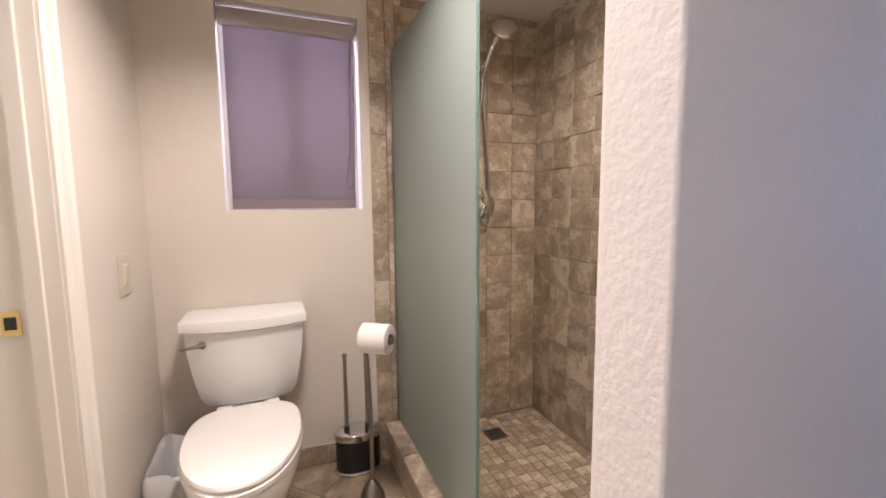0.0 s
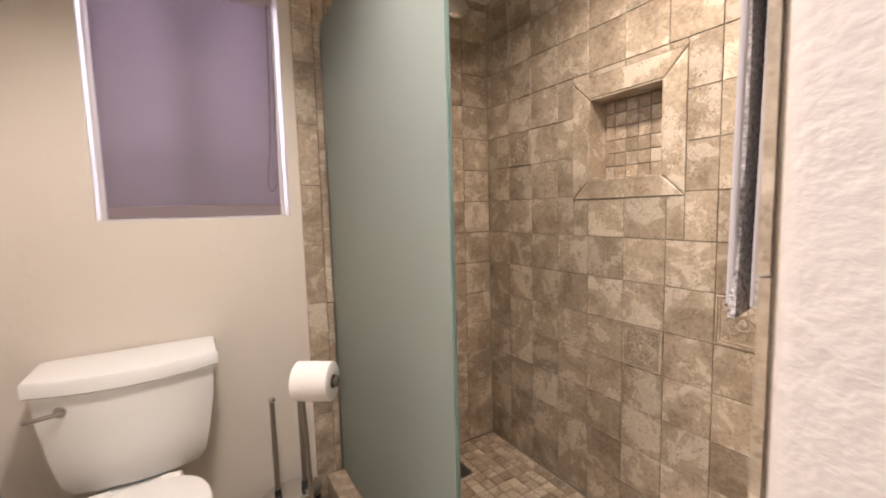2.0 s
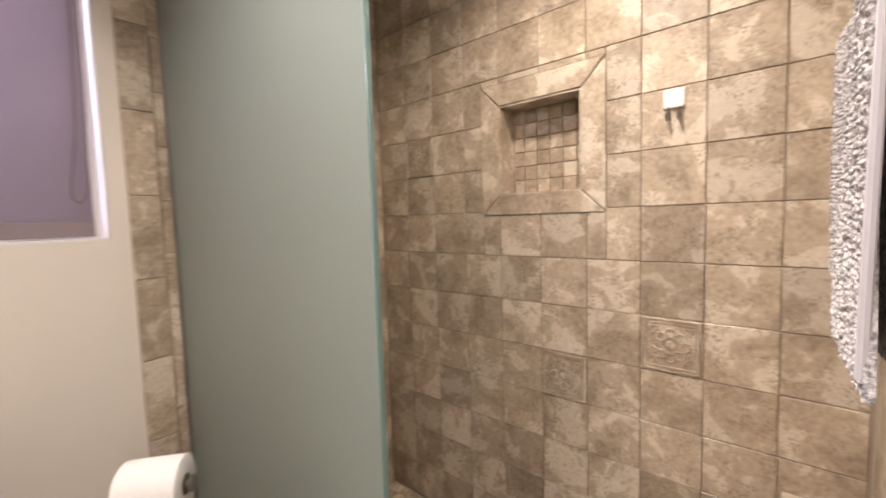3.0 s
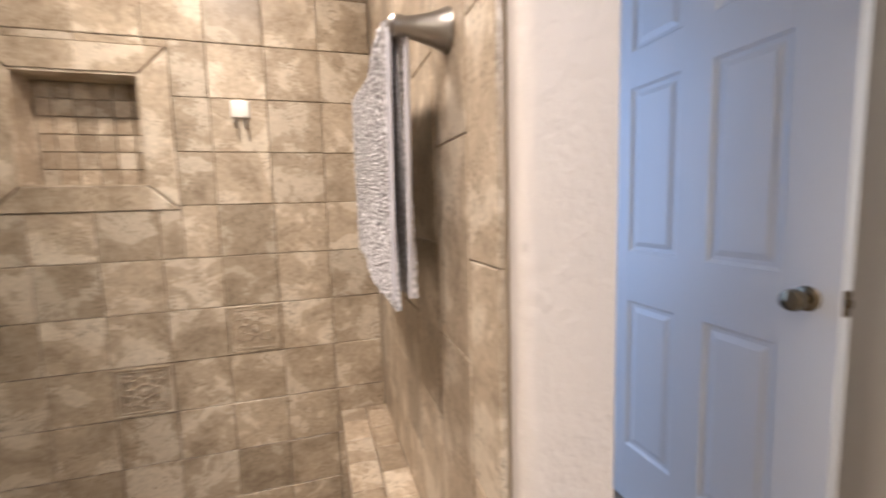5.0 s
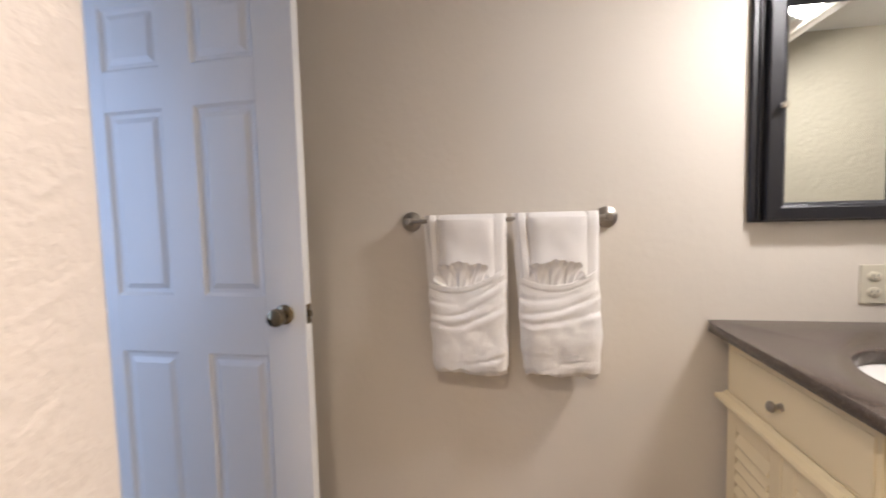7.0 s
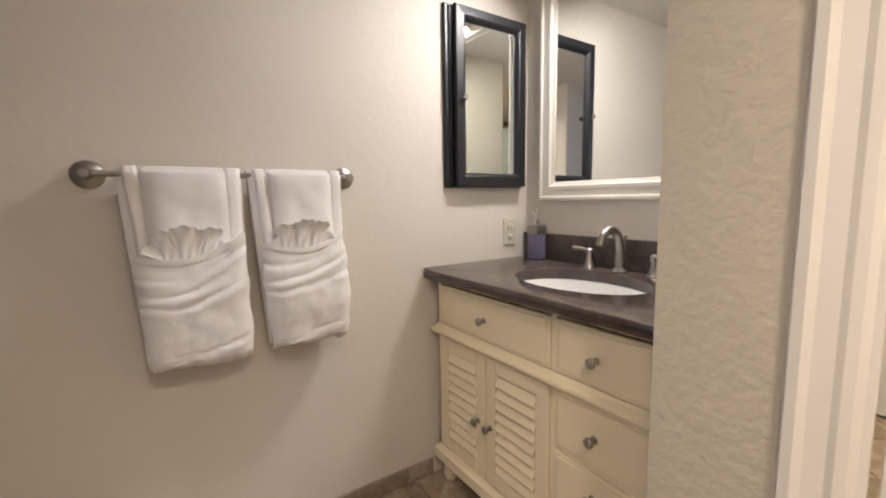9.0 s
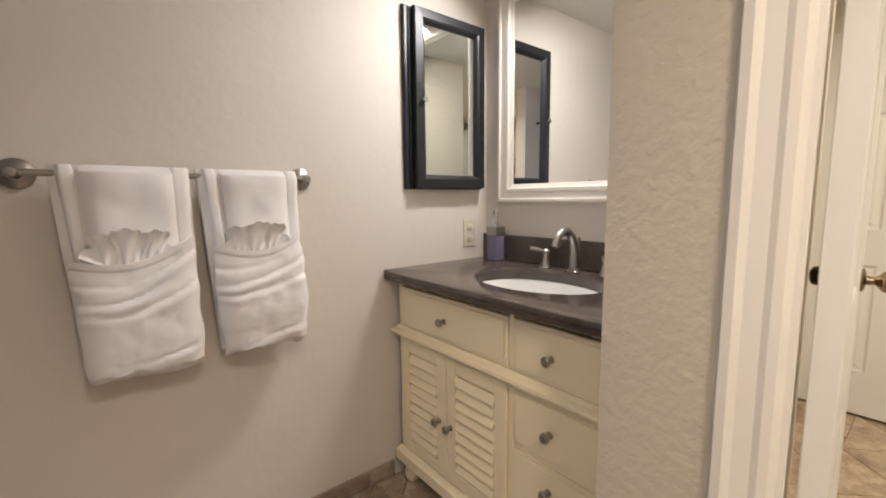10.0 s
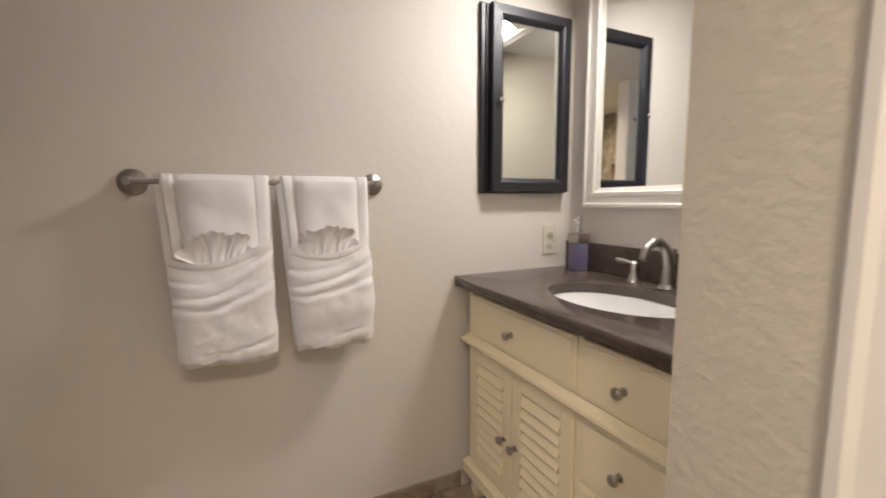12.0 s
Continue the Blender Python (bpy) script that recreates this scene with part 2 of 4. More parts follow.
def loft(rings, into=None):
    """Closed outlines joined one to the next, and capped."""
    bm = bmesh.new()
    vs = [[bm.verts.new(p) for p in ring] for ring in rings]
    n = len(vs[0])
    for a, b in zip(vs, vs[1:]):
        for i in range(n):
            bm.faces.new((a[i], a[(i + 1) % n], b[(i + 1) % n], b[i]))
    bm.faces.new(vs[0][::-1])
    bm.faces.new(vs[-1])
    return merge(into, bm)


def slab(nu, nv, front, back, into=None):
    """A soft sheet with thickness: two grids front(u, v) and back(u, v), sewn round the rim."""
    bm = bmesh.new()
    g = [[[bm.verts.new(f(i / nu, j / nv)) for j in range(nv + 1)] for i in range(nu + 1)] for f in (front, back)]
    for k in (0, 1):
        for i in range(nu):
            for j in range(nv):
                bm.faces.new((g[k][i][j], g[k][i + 1][j], g[k][i + 1][j + 1], g[k][i][j + 1]))
    rim = [(i, 0) for i in range(nu)] + [(nu, j) for j in range(nv)] + [(i, nv) for i in range(nu, 0, -1)] + [(0, j) for j in range(nv, 0, -1)]
    for (a, b), (c, d) in zip(rim, rim[1:] + rim[:1]):
        bm.faces.new((g[0][a][b], g[0][c][d], g[1][c][d], g[1][a][b]))
    return merge(into, bm)


def frame_boxes(axis, at0, at1, a0, a1, b0, b1, w, bevel=0.004):
    """Four bars round a rectangle: along (y, z) for axis 'x', along (x, z) for axis 'y'."""
    out = []
    for p0, p1, q0, q1 in ((a0, a0 + w, b0, b1), (a1 - w, a1, b0, b1), (a0 + w, a1 - w, b0, b0 + w), (a0 + w, a1 - w, b1 - w, b1)):
        out.append(box(at0, at1, p0, p1, q0, q1, bevel) if axis == "x" else box(p0, p1, at0, at1, q0, q1, bevel))
    return out


# ---- plan ----
X_W, X_E, Y_N, Y_S, X_V = 0.405, 2.222, 2.967, 0.125, -0.357
Z_F, Z_S, Z_C = -0.060, 0.0, 2.145
PIER_X, PIER_S, PIER_N = 1.275, 1.302, 1.425
DOOR_S, DOOR_N = 1.470, 2.240
TILE = 0.1495

# ---- floor, walls, ceiling ----
solid("floor_slab", box(-2.4, 2.31, -0.1, 3.3, Z_F - 0.12, Z_F - 0.006), M_GROUT, "concrete floor slab under the tiles", "floor")
solid("floor_next_room", box(2.314, 5.4, -1.4, 4.2, Z_F - 0.12, Z_F + 0.002), M_CARPET, "dark carpeted floor of the next room", "floor")
solid("shower_floor", box(1.455, 2.30, 1.40, Y_N, Z_F - 0.004, Z_S - 0.005), M_GROUT, "raised shower floor bed with grout", "shower floor")
solid("ceiling", box(-2.4, 2.36, -0.1, 3.3, Z_C, Z_C + 0.1), M_CEIL, "smooth off-white painted ceiling", "ceiling")
solid("ceiling_next_room", box(2.364, 5.5, -1.5, 4.3, 2.44, 2.5), M_CEIL, "white ceiling of the next room", "ceiling")

WX0, WX1, WZ0, WZ1 = 0.690, 1.268, 1.160, 2.022
bm = box(0.285, WX0, Y_N, 3.12, Z_F, Z_C)
box(WX1, 2.36, Y_N, 3.12, Z_F, Z_C, into=bm)
box(WX0, WX1, Y_N, 3.12, Z_F, WZ0, into=bm)
box(WX0, WX1, Y_N, 3.12, WZ1, Z_C, into=bm)
solid("wall_north", bm, M_WALL, "warm beige painted wall behind the toilet", "wall")
NY0, NY1, NZ0, NZ1 = 2.066, 2.352, 1.263, 1.561
bm = box(X_E + 0.006, 2.36, 1.40, NY0, Z_F, Z_C)
box(X_E + 0.006, 2.36, NY1, Y_N, Z_F, Z_C, into=bm)
box(X_E + 0.006, 2.36, NY0, NY1, Z_F, NZ0, into=bm)
box(X_E + 0.006, 2.36, NY0, NY1, NZ1, Z_C, into=bm)
box(2.32, 2.36, NY0, NY1, NZ0, NZ1, into=bm)
solid("wall_east", bm, M_GROUT, "grouted shower wall with a recessed niche", "wall")
# wall between shower and entry, with rounded corners at its free end
bm = box(PIER_X, 2.36, PIER_S, PIER_N, Z_F, Z_C)
for side, radius in ((PIER_S, 0.006), (PIER_N, 0.020)):
    free = [e for e in bm.edges if all(abs(v.co.x - PIER_X) < 1e-4 and abs(v.co.y - side) < 1e-4 for v in e.verts)]
    bmesh.ops.bevel(bm, geom=free, offset=radius, segments=5, profile=0.5, affect="EDGES")
solid("wall_pier", bm, M_WALL_ROUGH, "trowel-textured off-white wall end beside the shower", "wall", smooth=True)
bm = box(2.31, 2.42, -0.02, 0.47, Z_F, 2.4)
box(2.31, 2.42, 1.25, PIER_S - 0.002, Z_F, 2.4, into=bm)
box(2.31, 2.42, 0.47, 1.25, 1.99, 2.4, into=bm)
solid("wall_entry", bm, M_WALL, "painted wall with the entry doorway", "wall")
solid("wall_south", box(-0.47, 2.31, 0.0, Y_S, Z_F, Z_C), M_WALL, "warm beige painted wall with the towel bar", "wall")
solid("wall_vanity", box(-0.47, X_V, Y_S, 1.33, Z_F, Z_C), M_WALL, "warm beige painted wall behind the vanity", "wall")
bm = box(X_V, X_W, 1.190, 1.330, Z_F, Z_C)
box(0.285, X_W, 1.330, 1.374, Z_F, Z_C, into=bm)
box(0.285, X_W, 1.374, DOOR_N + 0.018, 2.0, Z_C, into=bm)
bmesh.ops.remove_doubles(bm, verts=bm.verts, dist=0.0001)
# this end's shade is in its colour; the north end keeps the lighter paint
solid("wall_west", bm, M_WALL_SHADED, "trowel-textured beige wall with a doorway, colour darkened for shade", "wall")
solid("wall_west_north", box(0.222, X_W, DOOR_N + 0.018, Y_N, Z_F, Z_C), M_WALL, "warm beige painted wall beside the toilet", "wall")
# rooms beyond
solid("wall_far", box(-2.14, -2.02, 1.0, 3.3, Z_F, Z_C), M_WALL, "plain wall of the room beyond", "wall")
solid("wall_far_north", box(-2.02, 0.285, 3.15, 3.27, Z_F, Z_C), M_WALL, "plain wall of the room beyond", "wall")
solid("wall_far_south", box(-2.02, -0.47, 0.88, 1.0, Z_F, Z_C), M_WALL, "plain wall of the room beyond", "wall")
solid("wall_next_east", box(5.3, 5.4, -1.4, 4.2, Z_F, 2.44), M_WALL, "plain wall of the next room", "wall")
solid("wall_next_north", box(2.36, 5.3, 3.2, 3.3, Z_F, 2.44), M_WALL, "plain wall of the next room", "wall")
solid("wall_next_south", box(2.36, 5.3, -1.4, -1.3, Z_F, 2.44), M_WALL, "plain wall of the next room", "wall")

# ---- doorway trim ----
def casing(name, y0, y1, z1, label):
    """A moulded door casing board on the west wall: stepped profile swept up."""
    outer_first = [(0.0, 0.0), (0.0, 0.016), (0.16, 0.019), (0.28, 0.013), (0.55, 0.012), (0.66, 0.016), (0.80, 0.015), (0.90, 0.009), (1.0, 0.008), (1.0, 0.0)]
    ring = lambda z: [(X_W + d, y0 + (y1 - y0) * s, z) for s, d in outer_first]
    return solid(name, loft([ring(Z_F), ring(z1)]), M_TRIM, label, "door casing", smooth=False)


casing("door_casing", 1.382, 1.466, 2.07, "white moulded door casing on the wall")
casing("door_casing", 2.316, 2.243, 2.07, "white moulded door casing on the wall")
solid("door_casing_head", box(X_W, X_W + 0.016, 1.466, 2.246, 1.99, 2.07, 0.003), M_TRIM, "white moulded door casing head", "door casing")
jamb = thing("door_frame", (0.345, DOOR_N, Z_F), "white painted door jamb with brass strike plate", "door frame", kind="structure")
part("jamb", box(0.220, X_W, DOOR_N, DOOR_N + 0.018, Z_F, 1.99), M_TRIM, jamb)
part("jamb", box(0.285, X_W, 1.3745, 1.380, Z_F, 1.99), M_TRIM, jamb)
part("jamb_head", box(0.283, X_W, 1.381, DOOR_N, 1.972, 1.99), M_TRIM, jamb)
part("door_stop", box(0.338, 0.372, DOOR_N - 0.012, DOOR_N - 0.0005, Z_F, 1.972, 0.002), M_TRIM, jamb)
bm = lathe([(0.017, 0), (0.023, 0.0), (0.024, 0.003), (0.022, 0.005), (0.018, 0.005), (0.016, 0.001)], pose(0.258, DOOR_N - 0.0005, 0.918, 90), 28)
part("finger_ring", bm, M_TRIM, jamb, "white plastic ring in the jamb", True)
sp = part("strike_plate", box(0.284, 0.322, DOOR_N - 0.003, DOOR_N - 0.0005, 0.885, 0.945, 0.001), M_BRASS, jamb, "polished brass strike plate")
part("slot", box(0.292, 0.314, DOOR_N - 0.0045, DOOR_N - 0.003, 0.900, 0.930), M_DARKHOLE, sp)

# ---- doors ----
def panel_door(name, at, rz, label, w=0.80, h=2.03, knob_z=0.94, knob_mat=M_BRONZE, mirrored=False):
    """A six-panel door: stiles, rails and raised panels, with a round knob on both faces. Hinge edge at local x 0, front face at local y 0."""
    d = thing(name, at, label, "door", kind="structure", rz=rz)
    th = 0.036
    sw, mw = w * 0.165, w * 0.14
    pw = (w - 2 * sw - mw) / 2
    zs = [(0.235, 0.815), (1.0, 1.595), (1.72, 1.92)]
    for x0 in (0, w - sw):
        part("stile", box(x0, x0 + sw, 0, th, 0, h, 0.0015, 1), M_DOOR, d, local=True)
    for a, b in ((0, zs[0][0]), (zs[0][1], zs[1][0]), (zs[1][1], zs[2][0]), (zs[2][1], h)):
        part("rail", box(sw, w - sw, 0.0003, th - 0.0003, a, b), M_DOOR, d, local=True)
    for a, b in zs:
        part("mullion", box(sw + pw, sw + pw + mw, 0.0003, th - 0.0003, a, b), M_DOOR, d, local=True)
    for a, b in zs:
        for x0 in (sw, sw + pw + mw):
            bm = bmesh.new()
            for s, yf in ((0, 0), (1, th)):
                rings = []
                for inset, depth in ((0.0, 0.0), (0.010, 0.009), (0.022, 0.010), (0.040, 0.003)):
                    y = depth if s == 0 else th - depth
                    rings.append([bm.verts.new(c) for c in ((x0 + inset, y, a + inset), (x0 + pw - inset, y, a + inset), (x0 + pw - inset, y, b - inset), (x0 + inset, y, b - inset))])
                for r0, r1 in zip(rings, rings[1:]):
                    for i in range(4):
                        bm.faces.new((r0[i], r0[(i + 1) % 4], r1[(i + 1) % 4], r1[i]))
                bm.faces.new(rings[-1])
            part("door_panel", bm, M_DOOR, d, local=True)
    kx = w - 0.068
    prof = [(0.030, 0.0), (0.031, 0.004), (0.026, 0.008), (0.012, 0.011), (0.010, 0.026), (0.016, 0.032), (0.026, 0.040), (0.0275, 0.050), (0.024, 0.060), (0.012, 0.065), (0.0, 0.066)]
    for y, rx in ((0.0005, 90), (th - 0.0005, -90)):
        part("door_knob", lathe(prof, pose(kx, y, knob_z, rx)), knob_mat, d, "round antique brass knob", True, True)
    part("latch_plate", box(w - 0.0005, w + 0.002, 0.006, 0.030, knob_z - 0.03, knob_z + 0.03), knob_mat, d, "brass latch plate on the door edge", local=True)
    part("latch_bolt", box(w + 0.002, w + 0.011, 0.012, 0.024, knob_z - 0.009, knob_z + 0.009, 0.002), knob_mat, d, local=True)
    return d


panel_door("door_entry", (2.300, 0.511, -0.005), 180, "white six-panel door standing open, antique brass knob", knob_z=0.945)
wd = panel_door("door_west", (0.272, 1.495, -0.045), 184.6, "white six-panel door swung open into the room beyond", w=0.76, knob_z=0.965)
far = panel_door("door_far", (-1.982, 1.02, -0.045), 90, "white six-panel door, closed, in the room beyond", w=0.76, knob_z=0.96)

# ---- window and blind ----
win = thing("window_1", (0.98, 3.08, WZ0), "small bathroom window in a deep painted reveal", "window", kind="structure")
for b in frame_boxes("y", 3.07, 3.115, WX0, WX1, WZ0, WZ1, 0.035):
    part("window_frame", b, M_TRIM, win)
part("mullion", box(0.962, 0.996, 3.072, 3.113, WZ0 + 0.035, WZ1 - 0.035, 0.003), M_TRIM, win)
for a, b in ((WX0 + 0.035, 0.962), (0.996, WX1 - 0.035)):
    p = part("pane", box(a, b, 3.09, 3.095, WZ0 + 0.035, WZ1 - 0.035), M_CLEAR, win)
    p.visible_shadow = False
part("window_sill", box(WX0 + 0.001, WX1 - 0.001, Y_N + 0.001, 3.07, WZ0 + 0.0005, WZ0 + 0.006), M_TRIM, win)
blind = thing("roller_blind", (0.98, 3.03, WZ1), "mauve roller blind drawn down over the window", "blind")
part("cassette", box(WX0 + 0.004, WX1 - 0.012, 2.985, 3.055, 1.940, 2.003, 0.014, 4), nodes_of("blind_cassette", 0.5, 0, (0.44, 0.38, 0.36))[0], blind, "taupe cassette", True)
BX0, BX1 = WX0 + 0.022, WX1 - 0.022
part("fabric", slab(14, 20, lambda u, v: (BX0 + (BX1 - BX0) * u, 3.022 + 0.002 * math.sin(9 * u), 1.172 + 0.79 * v), lambda u, v: (BX0 + (BX1 - BX0) * u, 3.0232 + 0.002 * math.sin(9 * u), 1.172 + 0.79 * v)), M_BLIND, blind, smooth=True)
part("hem_bar", box(BX0, BX1, 3.016, 3.020, 1.172, 1.212, 0.002), nodes_of("blind_hem", 0.8, 0, (0.25, 0.20, 0.21))[0], blind, "darker hem bar")
chain = curve_points([(1.246, 3.0, 1.945), (1.243, 2.992, 1.6), (1.236, 2.988, 1.33), (1.226, 2.988, 1.275), (1.212, 2.988, 1.262), (1.202, 2.990, 1.30), (1.222, 2.994, 1.5), (1.236, 3.0, 1.945)], 6)
part("chain", tube(chain, 0.0027, 6), nodes_of("blind_chain", 0.4, 0, (0.18, 0.14, 0.14))[0], blind, "thin beaded pull chain", True)

# ---- glass screen and kerb ----
screen = thing("shower_screen", (1.425, 2.5, 0.09), "frosted green-tinted glass shower panel on the kerb", "shower screen")
part("glass_panel", box(1.420, 1.430, 2.066, 2.955, 0.094, 1.903, 0.001, 1), M_FROST, screen)
part("edge", box(1.4195, 1.4305, 2.0615, 2.0655, 0.094, 1.903, 0.001, 1), M_GLASSEDGE, screen, "polished green glass edge")
part("wall_channel", box(1.415, 1.435, 2.956, 2.966, 0.094, 1.86, 0.001, 1), M_NICKEL, screen, "slim metal wall channel")

# ---- toilet ----
def egg(cx, cy, a, front, back, z, n=36, flat=0.0):
    """A seat outline: half width a, reaching front (towards -y) and back from cy; flat squares off the back."""
    out = []
    for i in range(n):
        w = 2 * math.pi * i / n
        s, c = math.sin(w), math.cos(w)
        ln = back if s > 0 else front
        p = 0.62 if (s > 0 and flat) else 1.0
        out.append((cx + a * math.copysign(abs(c) ** p, c), cy + ln * math.copysign(abs(s) ** p, s), z))
    return out


TX = 0.752
toilet = thing("toilet", (TX, 2.55, Z_F), "white two-piece toilet with the lid closed", "toilet")
part("bowl", loft([egg(TX, 2.50, a, f, b, z) for a, f, b, z in (
    (0.115, 0.17, 0.30, Z_F), (0.112, 0.16, 0.30, 0.02), (0.110, 0.15, 0.31, 0.10), (0.130, 0.20, 0.32, 0.19), (0.165, 0.275, 0.34, 0.28),
    (0.182, 0.305, 0.35, 0.335), (0.184, 0.308, 0.35, 0.365), (0.180, 0.303, 0.345, 0.376))]), M_CERAMIC, toilet, smooth=True)
part("seat", loft([egg(TX, 2.49, a, f, b, z, flat=1) for a, f, b, z in ((0.180, 0.303, 0.205, 0.379), (0.187, 0.310, 0.210, 0.383), (0.187, 0.310, 0.210, 0.395), (0.181, 0.304, 0.205, 0.400))]), M_PLASTIC, toilet, smooth=True)
part("lid", loft([egg(TX, 2.49, a, f, b, z, flat=1) for a, f, b, z in ((0.178, 0.300, 0.205, 0.402), (0.185, 0.307, 0.210, 0.405), (0.186, 0.308, 0.211, 0.414), (0.182, 0.303, 0.208, 0.421), (0.165, 0.285, 0.195, 0.4245), (0.10, 0.19, 0.13, 0.4265))]), M_PLASTIC, toilet, "closed white lid", True)
for sx in (-0.085, 0.085):
    part("hinge", box(TX + sx - 0.028, TX + sx + 0.028, 2.700, 2.735, 0.385, 0.415, 0.008, 3), M_PLASTIC, toilet, smooth=True)


def tank_ring(w, y0, y1, bow, z, n=14):
    """A tank outline: straight back, bowed front, half width w."""
    front = [(TX - w + 2 * w * i / n, y0 - bow * (1 - (2 * i / n - 1) ** 2), z) for i in range(n + 1)]
    return front + [(TX + w, y1, z), (TX - w, y1, z)]


part("tank", loft([tank_ring(w, y0, 2.955, bw, z) for w, y0, bw, z in ((0.125, 2.845, 0.02, 0.378), (0.155, 2.825, 0.03, 0.385), (0.178, 2.812, 0.04, 0.42), (0.195, 2.803, 0.045, 0.50), (0.210, 2.795, 0.05, 0.60), (0.218, 2.790, 0.052, 0.698))]), M_CERAMIC, toilet, smooth=True)
part("tank_lid", loft([tank_ring(w, y0, 2.958, bw, z) for w, y0, bw, z in ((0.222, 2.787, 0.053, 0.700), (0.230, 2.778, 0.055, 0.706), (0.231, 2.776, 0.056, 0.740), (0.227, 2.780, 0.055, 0.748), (0.200, 2.80, 0.05, 0.751))]), M_CERAMIC, toilet, "white ceramic tank lid", True)
lev = part("flush_lever", tube(curve_points([(TX - 0.150, 2.775, 0.655), (TX - 0.150, 2.757, 0.655), (TX - 0.18, 2.752, 0.653), (TX - 0.225, 2.757, 0.648)], 5), [0.010] * 6 + [0.006] * 10), M_NICKEL, toilet, "brushed metal flush lever", True)
part("rosette", lathe([(0.017, 0), (0.018, 0.004), (0.012, 0.009), (0, 0.010)], pose(TX - 0.150, 2.772, 0.655, 90), 16), M_NICKEL, lev, smooth=True)

# ---- brush set, paper stand, bin ----
caddy = thing("brush_caddy", (1.195, 2.86, Z_F), "black and chrome caddy holding toilet brush and plunger", "toilet brush")
cm = pose(1.195, 2.865, Z_F)
part("base_rim", lathe([(0.108, 0), (0.112, 0.004), (0.112, 0.012), (0.104, 0.018)], cm, 32, 1, 0.62), M_CHROME, caddy, "chrome rim", True)
part("body", lathe([(0.103, 0.018), (0.103, 0.165)], cm, 32, 1, 0.62), M_BLACKP, caddy, "glossy black body", True)
part("top_rim", lathe([(0.106, 0.165), (0.108, 0.17), (0.108, 0.195), (0.100, 0.200), (0.02, 0.203)], cm, 32, 1, 0.62), M_CHROME, caddy, "polished chrome top", True)
for hx, hy, top in ((1.142, 2.850, 0.515), (1.238, 2.850, 0.515)):
    part("grip", tube([(hx, hy, 0.10), (hx, hy, 0.17)], [0.016, 0.011], 12), M_BLACKP, caddy, "black grip", True)
    h = part("handle", tube([(hx, hy, 0.16), (hx, hy, top - 0.012)], 0.0085, 12), M_NICKEL, caddy, "steel handle", True)
    part("cap", lathe([(0.0085, 0), (0.012, 0.004), (0.012, 0.012), (0.006, 0.017)], pose(hx, hy, top - 0.014), 14), M_CHROME, h, smooth=True)

PX, PY, PZ = 1.210, 2.630, 0.672
AX = Vector((0.80, -0.60, 0.0))
R0 = Vector((PX - 0.036, PY - 0.062, PZ))
stand = thing("paper_stand", (PX, PY, Z_F), "brushed metal standing toilet paper holder", "paper holder")
part("base", lathe([(0.052, 0), (0.054, 0.006), (0.052, 0.018), (0.042, 0.045), (0.028, 0.072), (0.013, 0.088), (0.007, 0.094)], pose(PX, PY, Z_F), 28), M_NICKEL, stand, "domed weighted base", True)
part("pole", tube(curve_points([(PX, PY, 0.03), (PX - 0.003, PY - 0.01, 0.35), (PX - 0.016, PY - 0.03, 0.62), (PX - 0.036, PY - 0.052, PZ - 0.008), R0 - AX * 0.010], 6), 0.006, 12), M_NICKEL, stand, smooth=True)
part("pole", tube(curve_points([(PX + 0.010, PY + 0.01, 0.03), (PX + 0.004, PY + 0.0, 0.35), (PX - 0.010, PY - 0.022, 0.60), (PX - 0.034, PY - 0.05, PZ - 0.02)], 6), 0.0045, 10), M_NICKEL, stand, smooth=True)
part("arm", tube([R0 - AX * 0.016, R0 + AX * 0.128], 0.006, 12), M_NICKEL, stand, smooth=True)
along = Matrix.Translation(R0) @ AX.to_track_quat("Z", "Y").to_matrix().to_4x4()
part("finial", lathe([(0.006, 0.122), (0.016, 0.125), (0.017, 0.131), (0.010, 0.136), (0.0, 0.137)], along, 16), M_NICKEL, stand, smooth=True)
roll = thing("paper_roll", tuple(R0 + AX * 0.06), "white toilet paper roll on its metal holder", "toilet paper")
part("paper", lathe([(0.021, 0.006), (0.053, 0.005), (0.0575, 0.008), (0.058, 0.06), (0.0575, 0.115), (0.053, 0.118), (0.021, 0.117)], along, 40), M_PAPER, roll, smooth=True)
part("core", lathe([(0.0208, 0.0052), (0.0208, 0.1182)], along, 20), nodes_of("roll_core_card", 0.9, 0, (0.16, 0.13, 0.10))[0], roll)

bin_ = thing("waste_bin", (0.487, 2.69, Z_F), "off-white waste bin with a clear bag liner", "bin")


def rect_ring(cx, cy, a, b, z, r=0.25, n=28, wob=0.0):
    out = []
    for i in range(n):
        w = 2 * math.pi * i / n
        c, s = math.cos(w), math.sin(w)
        k = 1 + wob * math.sin(5 * w + 20 * z)
        out.append((cx + a * k * math.copysign(abs(c) ** r, c), cy + b * k * math.copysign(abs(s) ** r, s), z + wob * 0.25 * math.sin(3 * w + 1)))
    return out


part("body", loft([rect_ring(0.490, 2.68, a, b, z, 0.5) for a, b, z in ((0.056, 0.135, Z_F), (0.066, 0.158, 0.225), (0.060, 0.150, 0.225), (0.053, 0.12, -0.03))]), M_BIN, bin_, smooth=True)
part("liner", loft([rect_ring(0.492, 2.68, a, b, z, 0.55, 48, w) for a, b, z, w in ((0.069, 0.166, 0.120, 0.035), (0.073, 0.168, 0.165, 0.05), (0.074, 0.166, 0.230, 0.045), (0.070, 0.160, 0.272, 0.06), (0.060, 0.150, 0.285, 0.08), (0.050, 0.14, 0.262, 0.07), (0.048, 0.12, 0.10, 0.03))]), M_LINER, bin_, "crumpled translucent bag liner", True)

